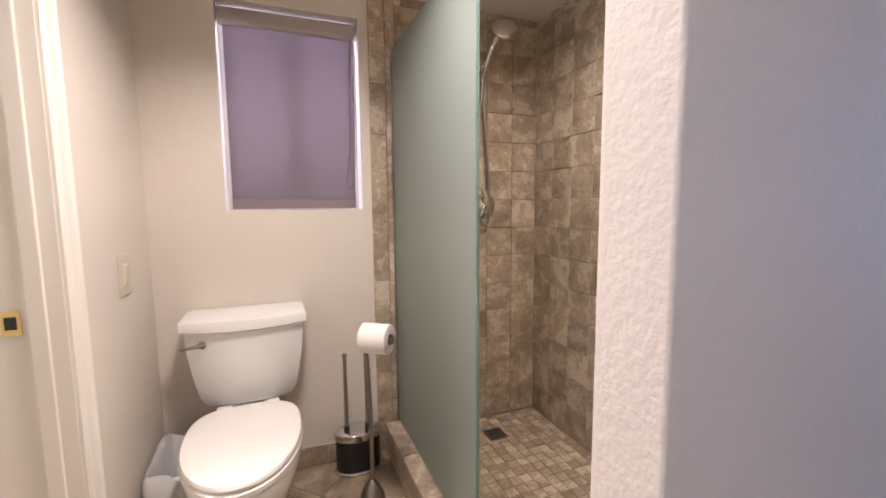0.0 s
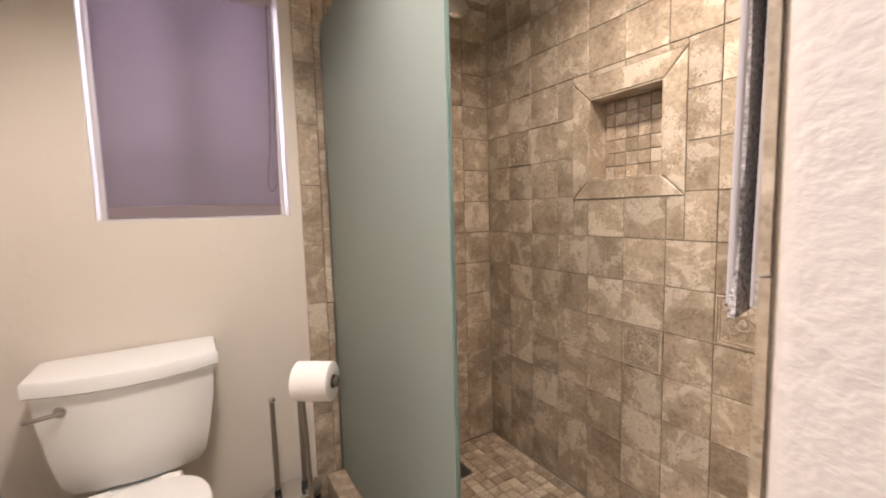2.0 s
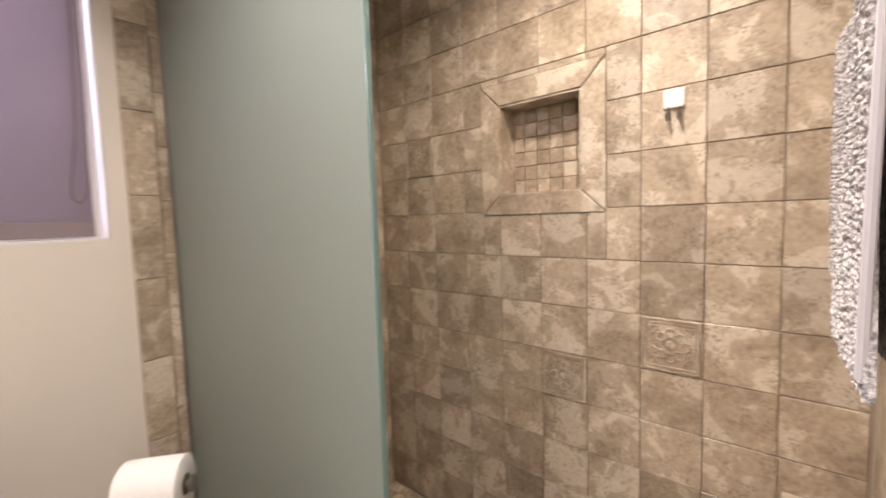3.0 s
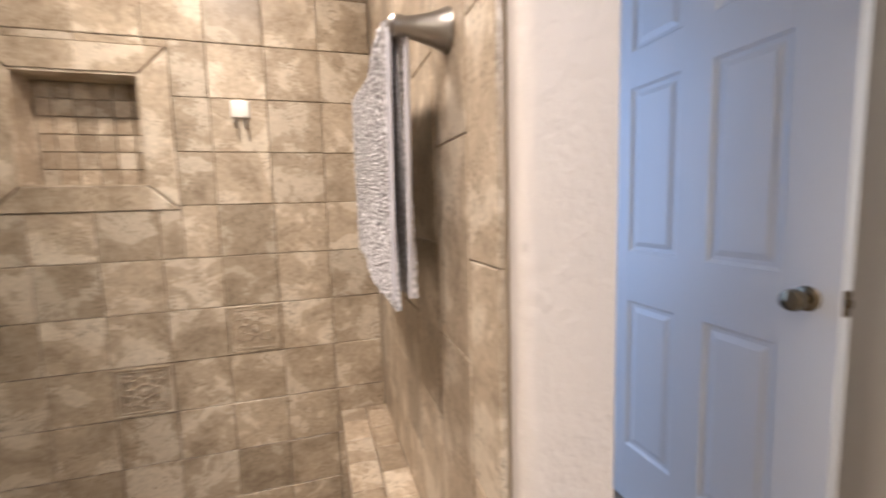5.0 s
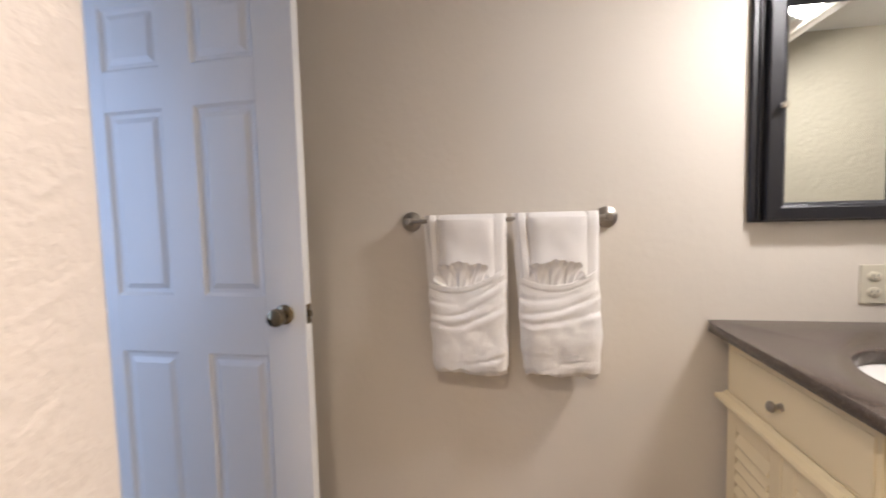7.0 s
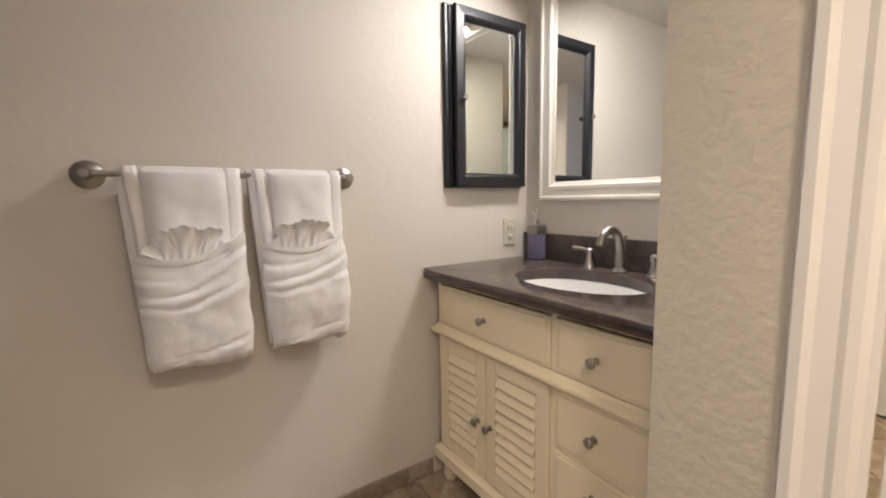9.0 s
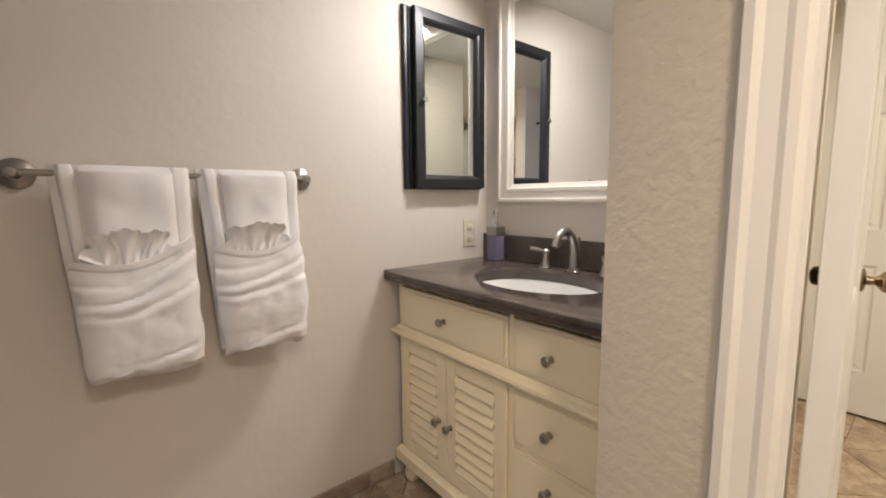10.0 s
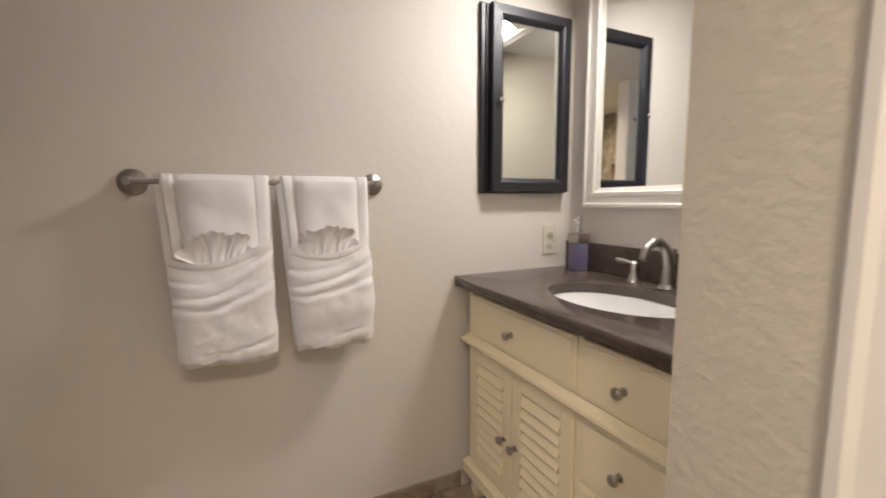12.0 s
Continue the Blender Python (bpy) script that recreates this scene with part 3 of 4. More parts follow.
# ---- light switch and outlet ----
sw = thing("light_switch", (X_W, 2.652, 0.96), "ivory rocker light switch plate on the wall", "light switch")
part("plate", box(X_W, X_W + 0.006, 2.600, 2.706, 0.893, 1.028, 0.002, 2), M_IVORY, sw)
part("frame", box(X_W + 0.006, X_W + 0.0075, 2.632, 2.672, 0.922, 0.998), M_IVORY, sw)
part("rocker", loft([[(X_W + 0.0075, 2.636, 0.926), (X_W + 0.0075, 2.668, 0.926), (X_W + 0.0075, 2.668, 0.994), (X_W + 0.0075, 2.636, 0.994)], [(X_W + 0.0085, 2.637, 0.928), (X_W + 0.0085, 2.667, 0.928), (X_W + 0.014, 2.667, 0.992), (X_W + 0.014, 2.637, 0.992)]]), M_IVORY, sw)
outlet = thing("power_outlet", (-0.243, Y_S, 0.98), "ivory duplex power outlet on the wall", "outlet")
part("plate", box(-0.281, -0.205, Y_S, Y_S + 0.006, 0.916, 1.040, 0.002), M_IVORY, outlet)
for cz in (0.953, 1.003):
    s = part("socket", lathe([(0.0185, 0), (0.0185, 0.003), (0.017, 0.004)], pose(-0.243, Y_S + 0.006, cz, -90), 20, 1, 0.85), M_IVORY, outlet, smooth=True)
    for dx in (-0.0065, 0.0065):
        part("slot", box(-0.243 + dx - 0.0012, -0.243 + dx + 0.0012, Y_S + 0.0095, Y_S + 0.0108, cz - 0.002, cz + 0.008), M_DARKHOLE, s)
    part("slot", lathe([(0.0025, 0), (0.0025, 0.001)], pose(-0.243, Y_S + 0.0098, cz - 0.008, -90), 8), M_DARKHOLE, s)

# ---- towel bar and towels ----
BY, BZ, BXE, BXW = 0.190, 1.213, 1.258, 0.560
POST = [(0.037, 0), (0.038, 0.004), (0.036, 0.010), (0.026, 0.016), (0.015, 0.021), (0.012, 0.030), (0.013, 0.038), (0.014, 0.050), (0.014, 0.072), (0.010, 0.078), (0.0, 0.079)]
bar = thing("towel_bar", ((BXE + BXW) / 2, Y_S, BZ), "brushed nickel towel bar on the beige wall", "towel bar")
for x in (BXE, BXW):
    part("bracket", lathe(POST, pose(x, Y_S, BZ, -90), 24), M_NICKEL, bar, smooth=True)
part("bar", tube([(BXW, BY, BZ), (BXE, BY, BZ)], 0.008, 16), M_NICKEL, bar, smooth=True)


def fbm(x, y, s=1.0):
    return noise.noise(Vector((x * s, y * s, 3.7))) + 0.5 * noise.noise(Vector((x * s * 2.1, y * s * 2.1, 8.1)))


def hung_towel(xc, w, zb, seed, label):
    """A towel folded into a pocket over the bar, with a ruffled washcloth tucked in."""
    top = BZ + 0.022
    t = thing("hand_towel", (xc, BY, BZ), label, "towel", "towels on the bar")

    def drape(x0, x1, z0, off, lean=0.0, sag=0.012):
        def front(u, v):
            x = x0 + (x1 - x0) * u + lean * (1 - v)
            z = z0 + (top - z0) * v
            y = BY + off + 0.009 * fbm(x + seed, z, 9) - (max(0.0, v - 0.90) / 0.10) ** 2 * 0.8 * off
            y += 0.013 * (1 - abs(2 * u - 1) ** 5) - 0.010
            return (x, y, z + sag * (1 - v) * 0.5 * fbm(x + seed, 0, 14))
        return front

    def behind(x0, x1, z0, lean=0.0):
        return lambda u, v: (x0 + (x1 - x0) * u + lean * (1 - v), BY - 0.020 - 0.004 * math.sin(3 * u), z0 + (top - z0) * v - 0.004)

    h = w / 2

    def tapered(bm):
        """Draws the hem in on one side, as the folds gather."""
        for q in bm.verts:
            q.co.x -= 0.034 * max(0.0, 0.5 + (q.co.x - xc) / w) * (top - q.co.z) / (top - zb)
        return bm

    part("back_fold", tapered(slab(20, 26, drape(xc - h, xc + h, zb + 0.02, 0.018), behind(xc - h, xc + h, zb + 0.02))), M_TOWEL, t, smooth=True)
    part("front_fold", tapered(slab(18, 16, drape(xc - h * 0.70, xc + h * 0.60, zb + 0.27, 0.043), drape(xc - h * 0.69, xc + h * 0.59, zb + 0.27, 0.020))), M_TOWEL, t, smooth=True)
    part("side_fold", tapered(slab(8, 16, drape(xc - h * 0.98, xc - h * 0.66, zb + 0.25, 0.030, 0.01), drape(xc - h * 0.97, xc - h * 0.67, zb + 0.25, 0.019, 0.01))), M_TOWEL, t, smooth=True)
    part("side_fold", tapered(slab(8, 16, drape(xc + h * 0.66, xc + h * 0.90, zb + 0.25, 0.027, -0.006), drape(xc + h * 0.67, xc + h * 0.89, zb + 0.25, 0.019, -0.006))), M_TOWEL, t, smooth=True)
    # pocket: bulging wrap with slanting tucks and a rolled rim
    pt = zb + 0.355

    def pocket(u, v):
        x = xc + h * (2 * u - 1) * (0.985 + 0.03 * math.sin(5 * v + seed) + 0.016 * math.sin(19 * v + 2 * seed + 2 * u) - 0.05 * (1 - v) ** 3 - 0.05 * max(0.0, v - 0.85) / 0.15)
        tilt = (-0.050 if seed < 5 else -0.022) * (u - 0.5)
        dip = -0.036 * math.sin(math.pi * u)
        z = zb + (pt - zb) * v + (tilt + dip) * v + (0.012 * fbm(x + seed, v, 12) + 0.004 * fbm(x, seed, 40)) * (1 - v)
        crease = 0.0
        for k, (pos, amp) in enumerate(((0.85, 0.006), (0.73, 0.009), (0.61, 0.007), (0.13, 0.006))):
            d = v - pos - (0.13 if k % 2 else 0.06) * (0.5 - u) - 0.02 * math.sin(5 * u + seed)
            amp *= min(1.3, max(0.0, 0.55 + 1.1 * noise.noise(Vector((u * 2.6 + k * 5.3, seed, k * 1.7)))))
            crease -= amp * math.exp(-(d / 0.020) ** 2)
            crease += amp * 0.9 * math.exp(-((d + 0.05) / 0.04) ** 2)
        edge = (1 - abs(2 * u - 1) ** 6) * 0.03
        puff = 0.018 * math.sin(math.pi * min(1, v * 1.05)) ** 0.6 if v < 0.95 else 0.008
        y = BY + 0.034 + edge * 0.8 + puff * 0.9 + crease + 0.008 * fbm(x + seed, z, 8) + 0.0012 * fbm(x, z + seed, 34)
        if v < 0.06:
            y -= (0.06 - v) * 0.5
        return (x, y, z)

    part("pocket", tapered(slab(44, 60, pocket, lambda u, v: (lambda p: (p[0] * 0.97 + xc * 0.03, BY + 0.020, p[2] - 0.004 * v))(pocket(u, v)))), M_TOWEL, t, "folded pocket with soft creases", True)

    def ruffle(u, v, wide=1.0, up=0.0, ph=0.0):
        a = (u - 0.5) * 2.0 * wide
        r = 0.045 + 0.090 * v
        wave = math.sin(19 * u + seed + ph) + 0.35 * math.sin(37 * u + 2 * seed)
        x = xc + math.sin(a) * r * 0.92 + 0.006 * v * math.cos(19 * u + seed)
        z = pt - 0.082 + up + math.cos(a) * r * 0.80 + 0.005 * v * math.sin(19 * u + 2 * seed + ph)
        y = BY + 0.044 + 0.4 * up + 0.009 * v * wave + 0.008 * v * v
        return (x, y, z)

    back = lambda u, v: ruffle(u, v, 1.0, 0.004, 0.0)
    part("washcloth", slab(120, 12, back, lambda u, v: (lambda p: (p[0], p[1] - 0.011, p[2] - 0.004))(back(u, v))), M_TOWEL, t, "ruffled washcloth fan tucked in the pocket", True)

    def petal(dx, wide, tall, out, lean):
        """A cupped lobe of the washcloth, its rim rolled outwards."""
        def face(u, v):
            a = (u - 0.5) * 2.5
            roll_ = max(0.0, v - 0.72) ** 2 * 0.16
            x = xc + dx + wide * math.sin(a) * (0.25 + 0.75 * v) + lean * v * v
            z = pt - 0.085 + (tall + 0.072) * v * (0.86 + 0.14 * math.cos(a)) + 0.003 * v * math.sin(7 * a + seed) - roll_ * 0.6
            y = BY + 0.046 + out + wide * 0.66 * math.cos(a) * (0.10 + 0.90 * v) + roll_ + 0.002 * math.sin(5 * a + 9 * v + seed)
            return (x, y, z)
        return face

    for dx, wide, tall, out, lean in ((0.044, 0.034, 0.060, -0.004, 0.014), (-0.042, 0.034, 0.064, -0.006, -0.012), (0.004, 0.036, 0.072, 0.000, 0.006 if seed < 5 else -0.008)):
        f = petal(dx, wide, tall, out, lean)
        part("washcloth_fold", slab(28, 18, f, lambda u, v: (lambda p: (p[0], p[1] - 0.008, p[2] - 0.002))(f(u, v))), M_TOWEL, t, smooth=True)
    return t


hung_towel(1.050, 0.300, 0.668, 1.3, "white towel folded into a pocket, hung on the bar")
hung_towel(0.740, 0.290, 0.672, 6.1, "white folded towel with a washcloth tucked in")

# ---- shower fittings ----
sbar = thing("shower_rail", (1.45, 1.44, 1.43), "brushed nickel rail on the tiled wall", "towel bar")
for x in (1.462, 2.02):
    part("bracket", lathe([(0.030, 0), (0.031, 0.003), (0.027, 0.010), (0.021, 0.026), (0.016, 0.046), (0.0135, 0.062), (0.0145, 0.068), (0.0145, 0.078), (0.010, 0.083), (0, 0.084)], pose(x, 1.441, 1.43, -90), 24), M_NICKEL, sbar, smooth=True)
part("bar", tube([(1.452, 1.512, 1.43), (2.03, 1.512, 1.43)], 0.007, 14), M_NICKEL, sbar, smooth=True)
mat = thing("bath_mat", (1.69, 1.503, 1.44), "grey chenille bath mat hung over the rail", "bath mat")


def mat_path(s):
    """Across the fold: s from -1 (behind) over the rail to 1 (in front). Gives y, z and the outward normal."""
    L, r = 0.375, 0.008
    arc = math.pi * r / 2
    d = s * (L + arc)
    if abs(d) <= arc:
        a = d / r
        return 1.512 + r * math.sin(a), 1.430 + r * math.cos(a), math.sin(a), math.cos(a)
    sg = 1 if d > 0 else -1
    k = abs(d) - arc
    return 1.512 + sg * (r + (0.006 * (k / L) ** 0.7 if sg > 0 else -0.006 * k / L)), 1.430 - k, sg, 0.0


def mat_surface(out):
    def f(u, v):
        y, z, ny, nz = mat_path(2 * v - 1)
        x = 1.468 + 0.455 * u
        x += 0.012 * math.sin(9 * z + 2) * (1 if u < 0.5 else -1)
        y += 0.006 * math.sin(7 * u + 5 * z)
        if v > 0.5:
            z -= (0.016 - 0.046 * u) * (2 * v - 1)
        n = out
        if out > 0.005:
            n += 0.0009 * math.sin(v * 2 * 120 * math.pi + 3.5 * fbm(x, z, 75)) + 0.0032 * fbm(x, z * 1.3, 210)
        return (x, y + ny * n, z + nz * n)
    return f


part("mat_body", slab(170, 440, mat_surface(0.008), mat_surface(0.001)), M_MAT, mat, "ribbed shaggy pile", True)
part("hem", tube([(1.463, mat_path(s / 20)[0] + mat_path(s / 20)[2] * 0.004, mat_path(s / 20)[1] + mat_path(s / 20)[3] * 0.004) for s in range(-20, 21)], 0.0042, 8), nodes_of("mat_hem", 0.95, 0, (0.52, 0.50, 0.53))[0], mat, "pale stitched hem", True)

hs = thing("hand_shower", (1.90, 2.96, 1.9), "chrome hand shower with a hose on the wall bracket", "shower head")
part("wall_elbow", lathe([(0.030, 0), (0.031, 0.004), (0.016, 0.012), (0.014, 0.05), (0.0, 0.052)], pose(1.862, 2.962, 1.86, 90), 20), M_CHROME, hs, smooth=True)
part("holder", tube([(1.862, 2.915, 1.86), (1.868, 2.885, 1.845)], [0.016, 0.020], 14), M_CHROME, hs, smooth=True)
part("handle", tube(curve_points([(1.862, 2.885, 1.80), (1.875, 2.875, 1.87), (1.897, 2.850, 1.945), (1.912, 2.822, 1.985)], 6), [0.011] * 6 + [0.013] * 8 + [0.016] * 5, 14), M_CHROME, hs, smooth=True)
hd = part("head", lathe([(0.018, 0.030), (0.050, 0.020), (0.062, 0.006), (0.062, -0.004), (0.054, -0.009)], pose(1.925, 2.79, 1.998, 58, 8, -20), 28), M_CHROME, hs, smooth=True)
part("spray_face", lathe([(0.052, -0.010), (0.052, -0.0125)], pose(1.925, 2.79, 1.998, 58, 8, -20), 28), nodes_of("spray_face_grey", 0.4, 0, (0.35, 0.34, 0.33))[0], hd, "grey nozzle face")
part("hose", tube(curve_points([(1.861, 2.886, 1.805), (1.850, 2.90, 1.60), (1.846, 2.915, 1.30), (1.858, 2.92, 1.13), (1.885, 2.92, 1.075), (1.915, 2.92, 1.12), (1.912, 2.92, 1.30), (1.890, 2.92, 1.60), (1.872, 2.93, 1.84)], 8), 0.0075, 10), M_NICKEL, hs, "ribbed metal hose", True)
valve = thing("shower_valve", (1.885, 2.96, 1.17), "round chrome shower valve on the tiled wall", "shower valve")
part("plate", lathe([(0.082, 0), (0.083, 0.004), (0.074, 0.010), (0.046, 0.013), (0.044, 0.03), (0.038, 0.045), (0.0, 0.048)], pose(1.885, 2.960, 1.175, 90), 32), M_CHROME, valve, smooth=True)
part("lever", tube([(1.885, 2.915, 1.175), (1.87, 2.905, 1.15), (1.855, 2.900, 1.115)], [0.013, 0.010, 0.007], 12), M_CHROME, valve, smooth=True)
drain = thing("floor_drain", (1.86, 2.72, Z_S), "square dark metal floor drain in the mosaic", "drain")
part("grate", box(1.835, 1.935, 2.735, 2.835, Z_S + 0.0005, Z_S + 0.004, 0.001, 1), nodes_of("drain_steel", 0.4, 1, (0.22, 0.22, 0.22))[0], drain)
for k in range(6):
    part("slot", box(1.845, 1.925, 2.745 + 0.0145 * k, 2.751 + 0.0145 * k, Z_S + 0.004, Z_S + 0.0048), M_DARKHOLE, drain)
hook = thing("wall_hook", (X_E, 1.822, 1.47), "white adhesive double hook on the tiles", "hook")
part("plate", box(X_E - 0.012, X_E - 0.0005, 1.797, 1.846, 1.452, 1.501, 0.004, 3), M_PLASTIC, hook, smooth=True)
for y in (1.808, 1.834):
    part("prong", tube(curve_points([(X_E - 0.008, y, 1.46), (X_E - 0.010, y, 1.432), (X_E - 0.022, y, 1.424), (X_E - 0.028, y, 1.438)], 5), 0.004, 8), M_NICKEL, hook, smooth=True)

# ---- vanity ----
VX, VY0, VY1 = 0.186, 0.168, 1.176
van = thing("vanity_cabinet", (-0.03, 0.69, Z_F), "cream painted vanity cabinet with louvred doors", "vanity cabinet")
part("body", box(X_V + 0.004, VX - 0.020, VY0 + 0.012, VY1, 0.032, 0.620), M_CREAM, van)
part("back_panel", box(X_V + 0.004, X_V + 0.016, VY0 + 0.012, VY1, 0.621, 0.790), M_CREAM, van)
part("stile", box(VX - 0.020, VX, VY0, VY0 + 0.022, 0.10, 0.80, 0.003), M_CREAM, van)
part("stile", box(VX - 0.020, VX, 0.768, 0.787, 0.10, 0.80, 0.003), M_CREAM, van)
part("stile", box(VX - 0.020, VX, VY1 - 0.018, VY1, 0.10, 0.80, 0.003), M_CREAM, van)
part("side_panel", box(X_V + 0.006, VX - 0.021, VY0, VY0 + 0.011, 0.10, 0.80, 0.002), M_CREAM, van)
part("cornice", loft([[(X_V + 0.004, VY0 - o, z), (VX + o, VY0 - o, z), (VX + o, VY0 + 0.02, z), (X_V + 0.004, VY0 + 0.02, z)] for o, z in ((0.0, 0.798), (0.006, 0.802), (0.010, 0.808), (0.022, 0.812), (0.024, 0.8145))]), M_CREAM, van, "moulded cornice under the top")
part("cornice", loft([[(VX - 0.018, VY0 + 0.0205, z), (VX + o, VY0 + 0.0205, z), (VX + o, VY1, z), (VX - 0.018, VY1, z)] for o, z in ((0.0, 0.798), (0.006, 0.802), (0.010, 0.808), (0.022, 0.812), (0.024, 0.8145))]), M_CREAM, van, "moulded cornice under the top")
part("waist_moulding", loft([[(X_V + 0.004, VY0 - o, z), (VX + o, VY0 - o, z), (VX + o, VY1, z), (X_V + 0.004, VY1, z)] for o, z in ((0.004, 0.584), (0.022, 0.590), (0.028, 0.600), (0.026, 0.610), (0.010, 0.618), (0.004, 0.628))]), M_CREAM, van, "projecting waist moulding")
part("plinth", loft([[(X_V + 0.004, VY0 - o, z), (VX + o, VY0 - o, z), (VX + o, VY1, z), (X_V + 0.004, VY1, z)] for o, z in ((0.016, 0.028), (0.022, 0.034), (0.022, 0.076), (0.012, 0.085), (0.004, 0.098))]), M_CREAM, van, "stepped plinth")
for y in (VY0 + 0.035, VY1 - 0.04):
    part("bun_foot", lathe([(0.018, 0), (0.026, 0.008), (0.033, 0.028), (0.033, 0.042), (0.022, 0.066), (0.030, 0.074), (0.030, 0.091)], pose(VX - 0.025, y, Z_F), 20), M_CREAM, van, "turned bun foot", True)


def knob(y, z, parent):
    return part("knob", lathe([(0.011, 0), (0.008, 0.005), (0.0065, 0.012), (0.010, 0.017), (0.0145, 0.022), (0.0145, 0.027), (0.011, 0.031), (0.0, 0.0325)], pose(VX + 0.008, y, z, 0, 90), 18), M_NICKEL, parent, "round nickel knob", True)


def drawer(y0, y1, z0, z1):
    d = part("drawer_front", box(VX - 0.014, VX + 0.004, y0, y1, z0, z1, 0.003), M_CREAM, van)
    part("drawer_field", box(VX + 0.004, VX + 0.008, y0 + 0.012, y1 - 0.012, z0 + 0.012, z1 - 0.012, 0.003), M_CREAM, d)
    knob((y0 + y1) / 2 + (-0.012 if y0 < 0.5 else -0.046), (z0 + z1) / 2 - 0.004 + (0.018 if z1 < 0.4 else 0.0), d)


for z0, z1 in ((0.389, 0.403), (0.201, 0.215)):
    part("rail", box(VX - 0.019, VX - 0.001, 0.788, VY1 - 0.019, z0, z1, 0.001, 1), M_CREAM, van)
drawer(0.192, 0.766, 0.630, 0.790)
for z0, z1 in ((0.630, 0.790), (0.404, 0.580), (0.216, 0.388), (0.106, 0.200)):
    drawer(0.789, 1.156, z0, z1)
for y0, y1, ky in ((0.192, 0.473, 0.434), (0.477, 0.766, 0.500)):
    d = part("door", box(VX - 0.016, VX - 0.002, y0, y1, 0.104, 0.580), M_CREAM, van, "louvred cupboard door")
    for b in frame_boxes("x", VX - 0.002, VX + 0.008, y0, y1, 0.104, 0.580, 0.052, 0.003):
        part("door_rail", b, M_CREAM, d)
    for k in range(9):
        z = 0.164 + k * 0.0402
        ring = lambda y: [(VX - 0.001, y, z + 0.034), (VX + 0.0005, y, z + 0.037), (VX + 0.0125, y, z + 0.005), (VX + 0.0115, y, z - 0.001), (VX - 0.001, y, z - 0.001)]
        part("louvre", loft([ring(y0 + 0.053), ring(y1 - 0.053)]), M_CREAM, d)
    knob(ky, 0.320, d)

# worktop with an oval cut-out
SX, SY, SA, SB = -0.062, 0.672, 0.174, 0.246
top = thing("worktop", (0, 0.66, 0.815), "dark brown granite vanity top with a moulded edge", "worktop")
NE = 64


def rect_pt(i, o):
    """A point on the worktop's rim, drawn in by o, at the i-th direction from the bowl's middle."""
    w = 2 * math.pi * i / NE
    c, s = math.cos(w), math.sin(w)
    x0, x1, y0, y1 = X_V + 0.001, 0.245 - o, Y_S + 0.001, 1.188
    k = min(((x1 if c > 0 else x0) - SX) / c if abs(c) > 1e-6 else 9, ((y1 if s > 0 else y0) - SY) / s if abs(s) > 1e-6 else 9)
    return SX + c * k, SY + s * k


bm = bmesh.new()
rings = []
for kind, o, z in (("e", 0.0, 0.816), ("e", 0.0, 0.850), ("e", 0.006, 0.8535), ("e", 0.016, 0.8535), ("e", 0.020, 0.855), ("r", 0.012, 0.855), ("r", 0.004, 0.853), ("r", 0.0, 0.846), ("r", 0.001, 0.838), ("r", 0.007, 0.834), ("r", 0.008, 0.826), ("r", 0.014, 0.8165)):
    ring = []
    for i in range(NE):
        w = 2 * math.pi * i / NE
        x, y = (SX + (SA + o) * math.cos(w), SY + (SB + o) * math.sin(w)) if kind == "e" else rect_pt(i, o)
        ring.append(bm.verts.new((x, y, z)))
    rings.append(ring)
for a, b in zip(rings, rings[1:] + rings[:1]):
    for i in range(NE):
        bm.faces.new((a[i], a[(i + 1) % NE], b[(i + 1) % NE], b[i]))
part("slab", bm, M_GRANITE, top, smooth=True)
part("backsplash", box(X_V + 0.001, X_V + 0.021, Y_S + 0.002, 1.188, 0.8555, 0.972, 0.003), M_GRANITE, top, "polished granite backsplash")
basin = thing("wash_basin", (SX, SY, 0.81), "white oval undermount ceramic basin", "basin")
bm = bmesh.new()
prof = [(1.03, 0.0), (0.995, -0.002), (0.975, -0.03), (0.90, -0.08), (0.70, -0.125), (0.35, -0.145), (0.12, -0.148), (0.12, -0.162), (0.40, -0.160), (0.78, -0.138), (0.99, -0.085), (1.06, -0.02)]
rings = [[bm.verts.new((SX + SA * r * math.cos(2 * math.pi * i / NE), SY + SB * r * math.sin(2 * math.pi * i / NE), 0.8155 + z)) for i in range(NE)] for r, z in prof]
for a, b in zip(rings, rings[1:] + rings[:1]):
    for i in range(NE):
        bm.faces.new((a[i], a[(i + 1) % NE], b[(i + 1) % NE], b[i]))
part("bowl", bm, M_CERAMIC, basin, smooth=True)
part("drain", lathe([(0.024, 0), (0.024, 0.004), (0.018, 0.006), (0, 0.006)], pose(SX, SY, 0.667), 20), M_CHROME, basin, "chrome drain", True)

fau = thing("faucet", (-0.281, SY, 0.855), "brushed nickel widespread faucet with two lever handles", "faucet")
sp_ = part("spout", tube(curve_points([(-0.288, SY, 0.862), (-0.288, SY, 0.93), (-0.271, SY, 0.990), (-0.231, SY, 1.016), (-0.186, SY, 1.000), (-0.164, SY, 0.962)], 6), [0.019] * 6 + [0.016] * 8 + [0.0145] * 8 + [0.013] * 9, 16), M_NICKEL, fau, "arched spout", True)
part("escutcheon", lathe([(0.030, 0), (0.031, 0.004), (0.024, 0.010), (0.020, 0.016)], pose(-0.288, SY, 0.8555), 24), M_NICKEL, fau, smooth=True)
part("lift_rod", lathe([(0.003, 0), (0.003, 0.04), (0.007, 0.044), (0.007, 0.052), (0, 0.055)], pose(-0.318, SY, 0.935), 12), M_NICKEL, fau, smooth=True)
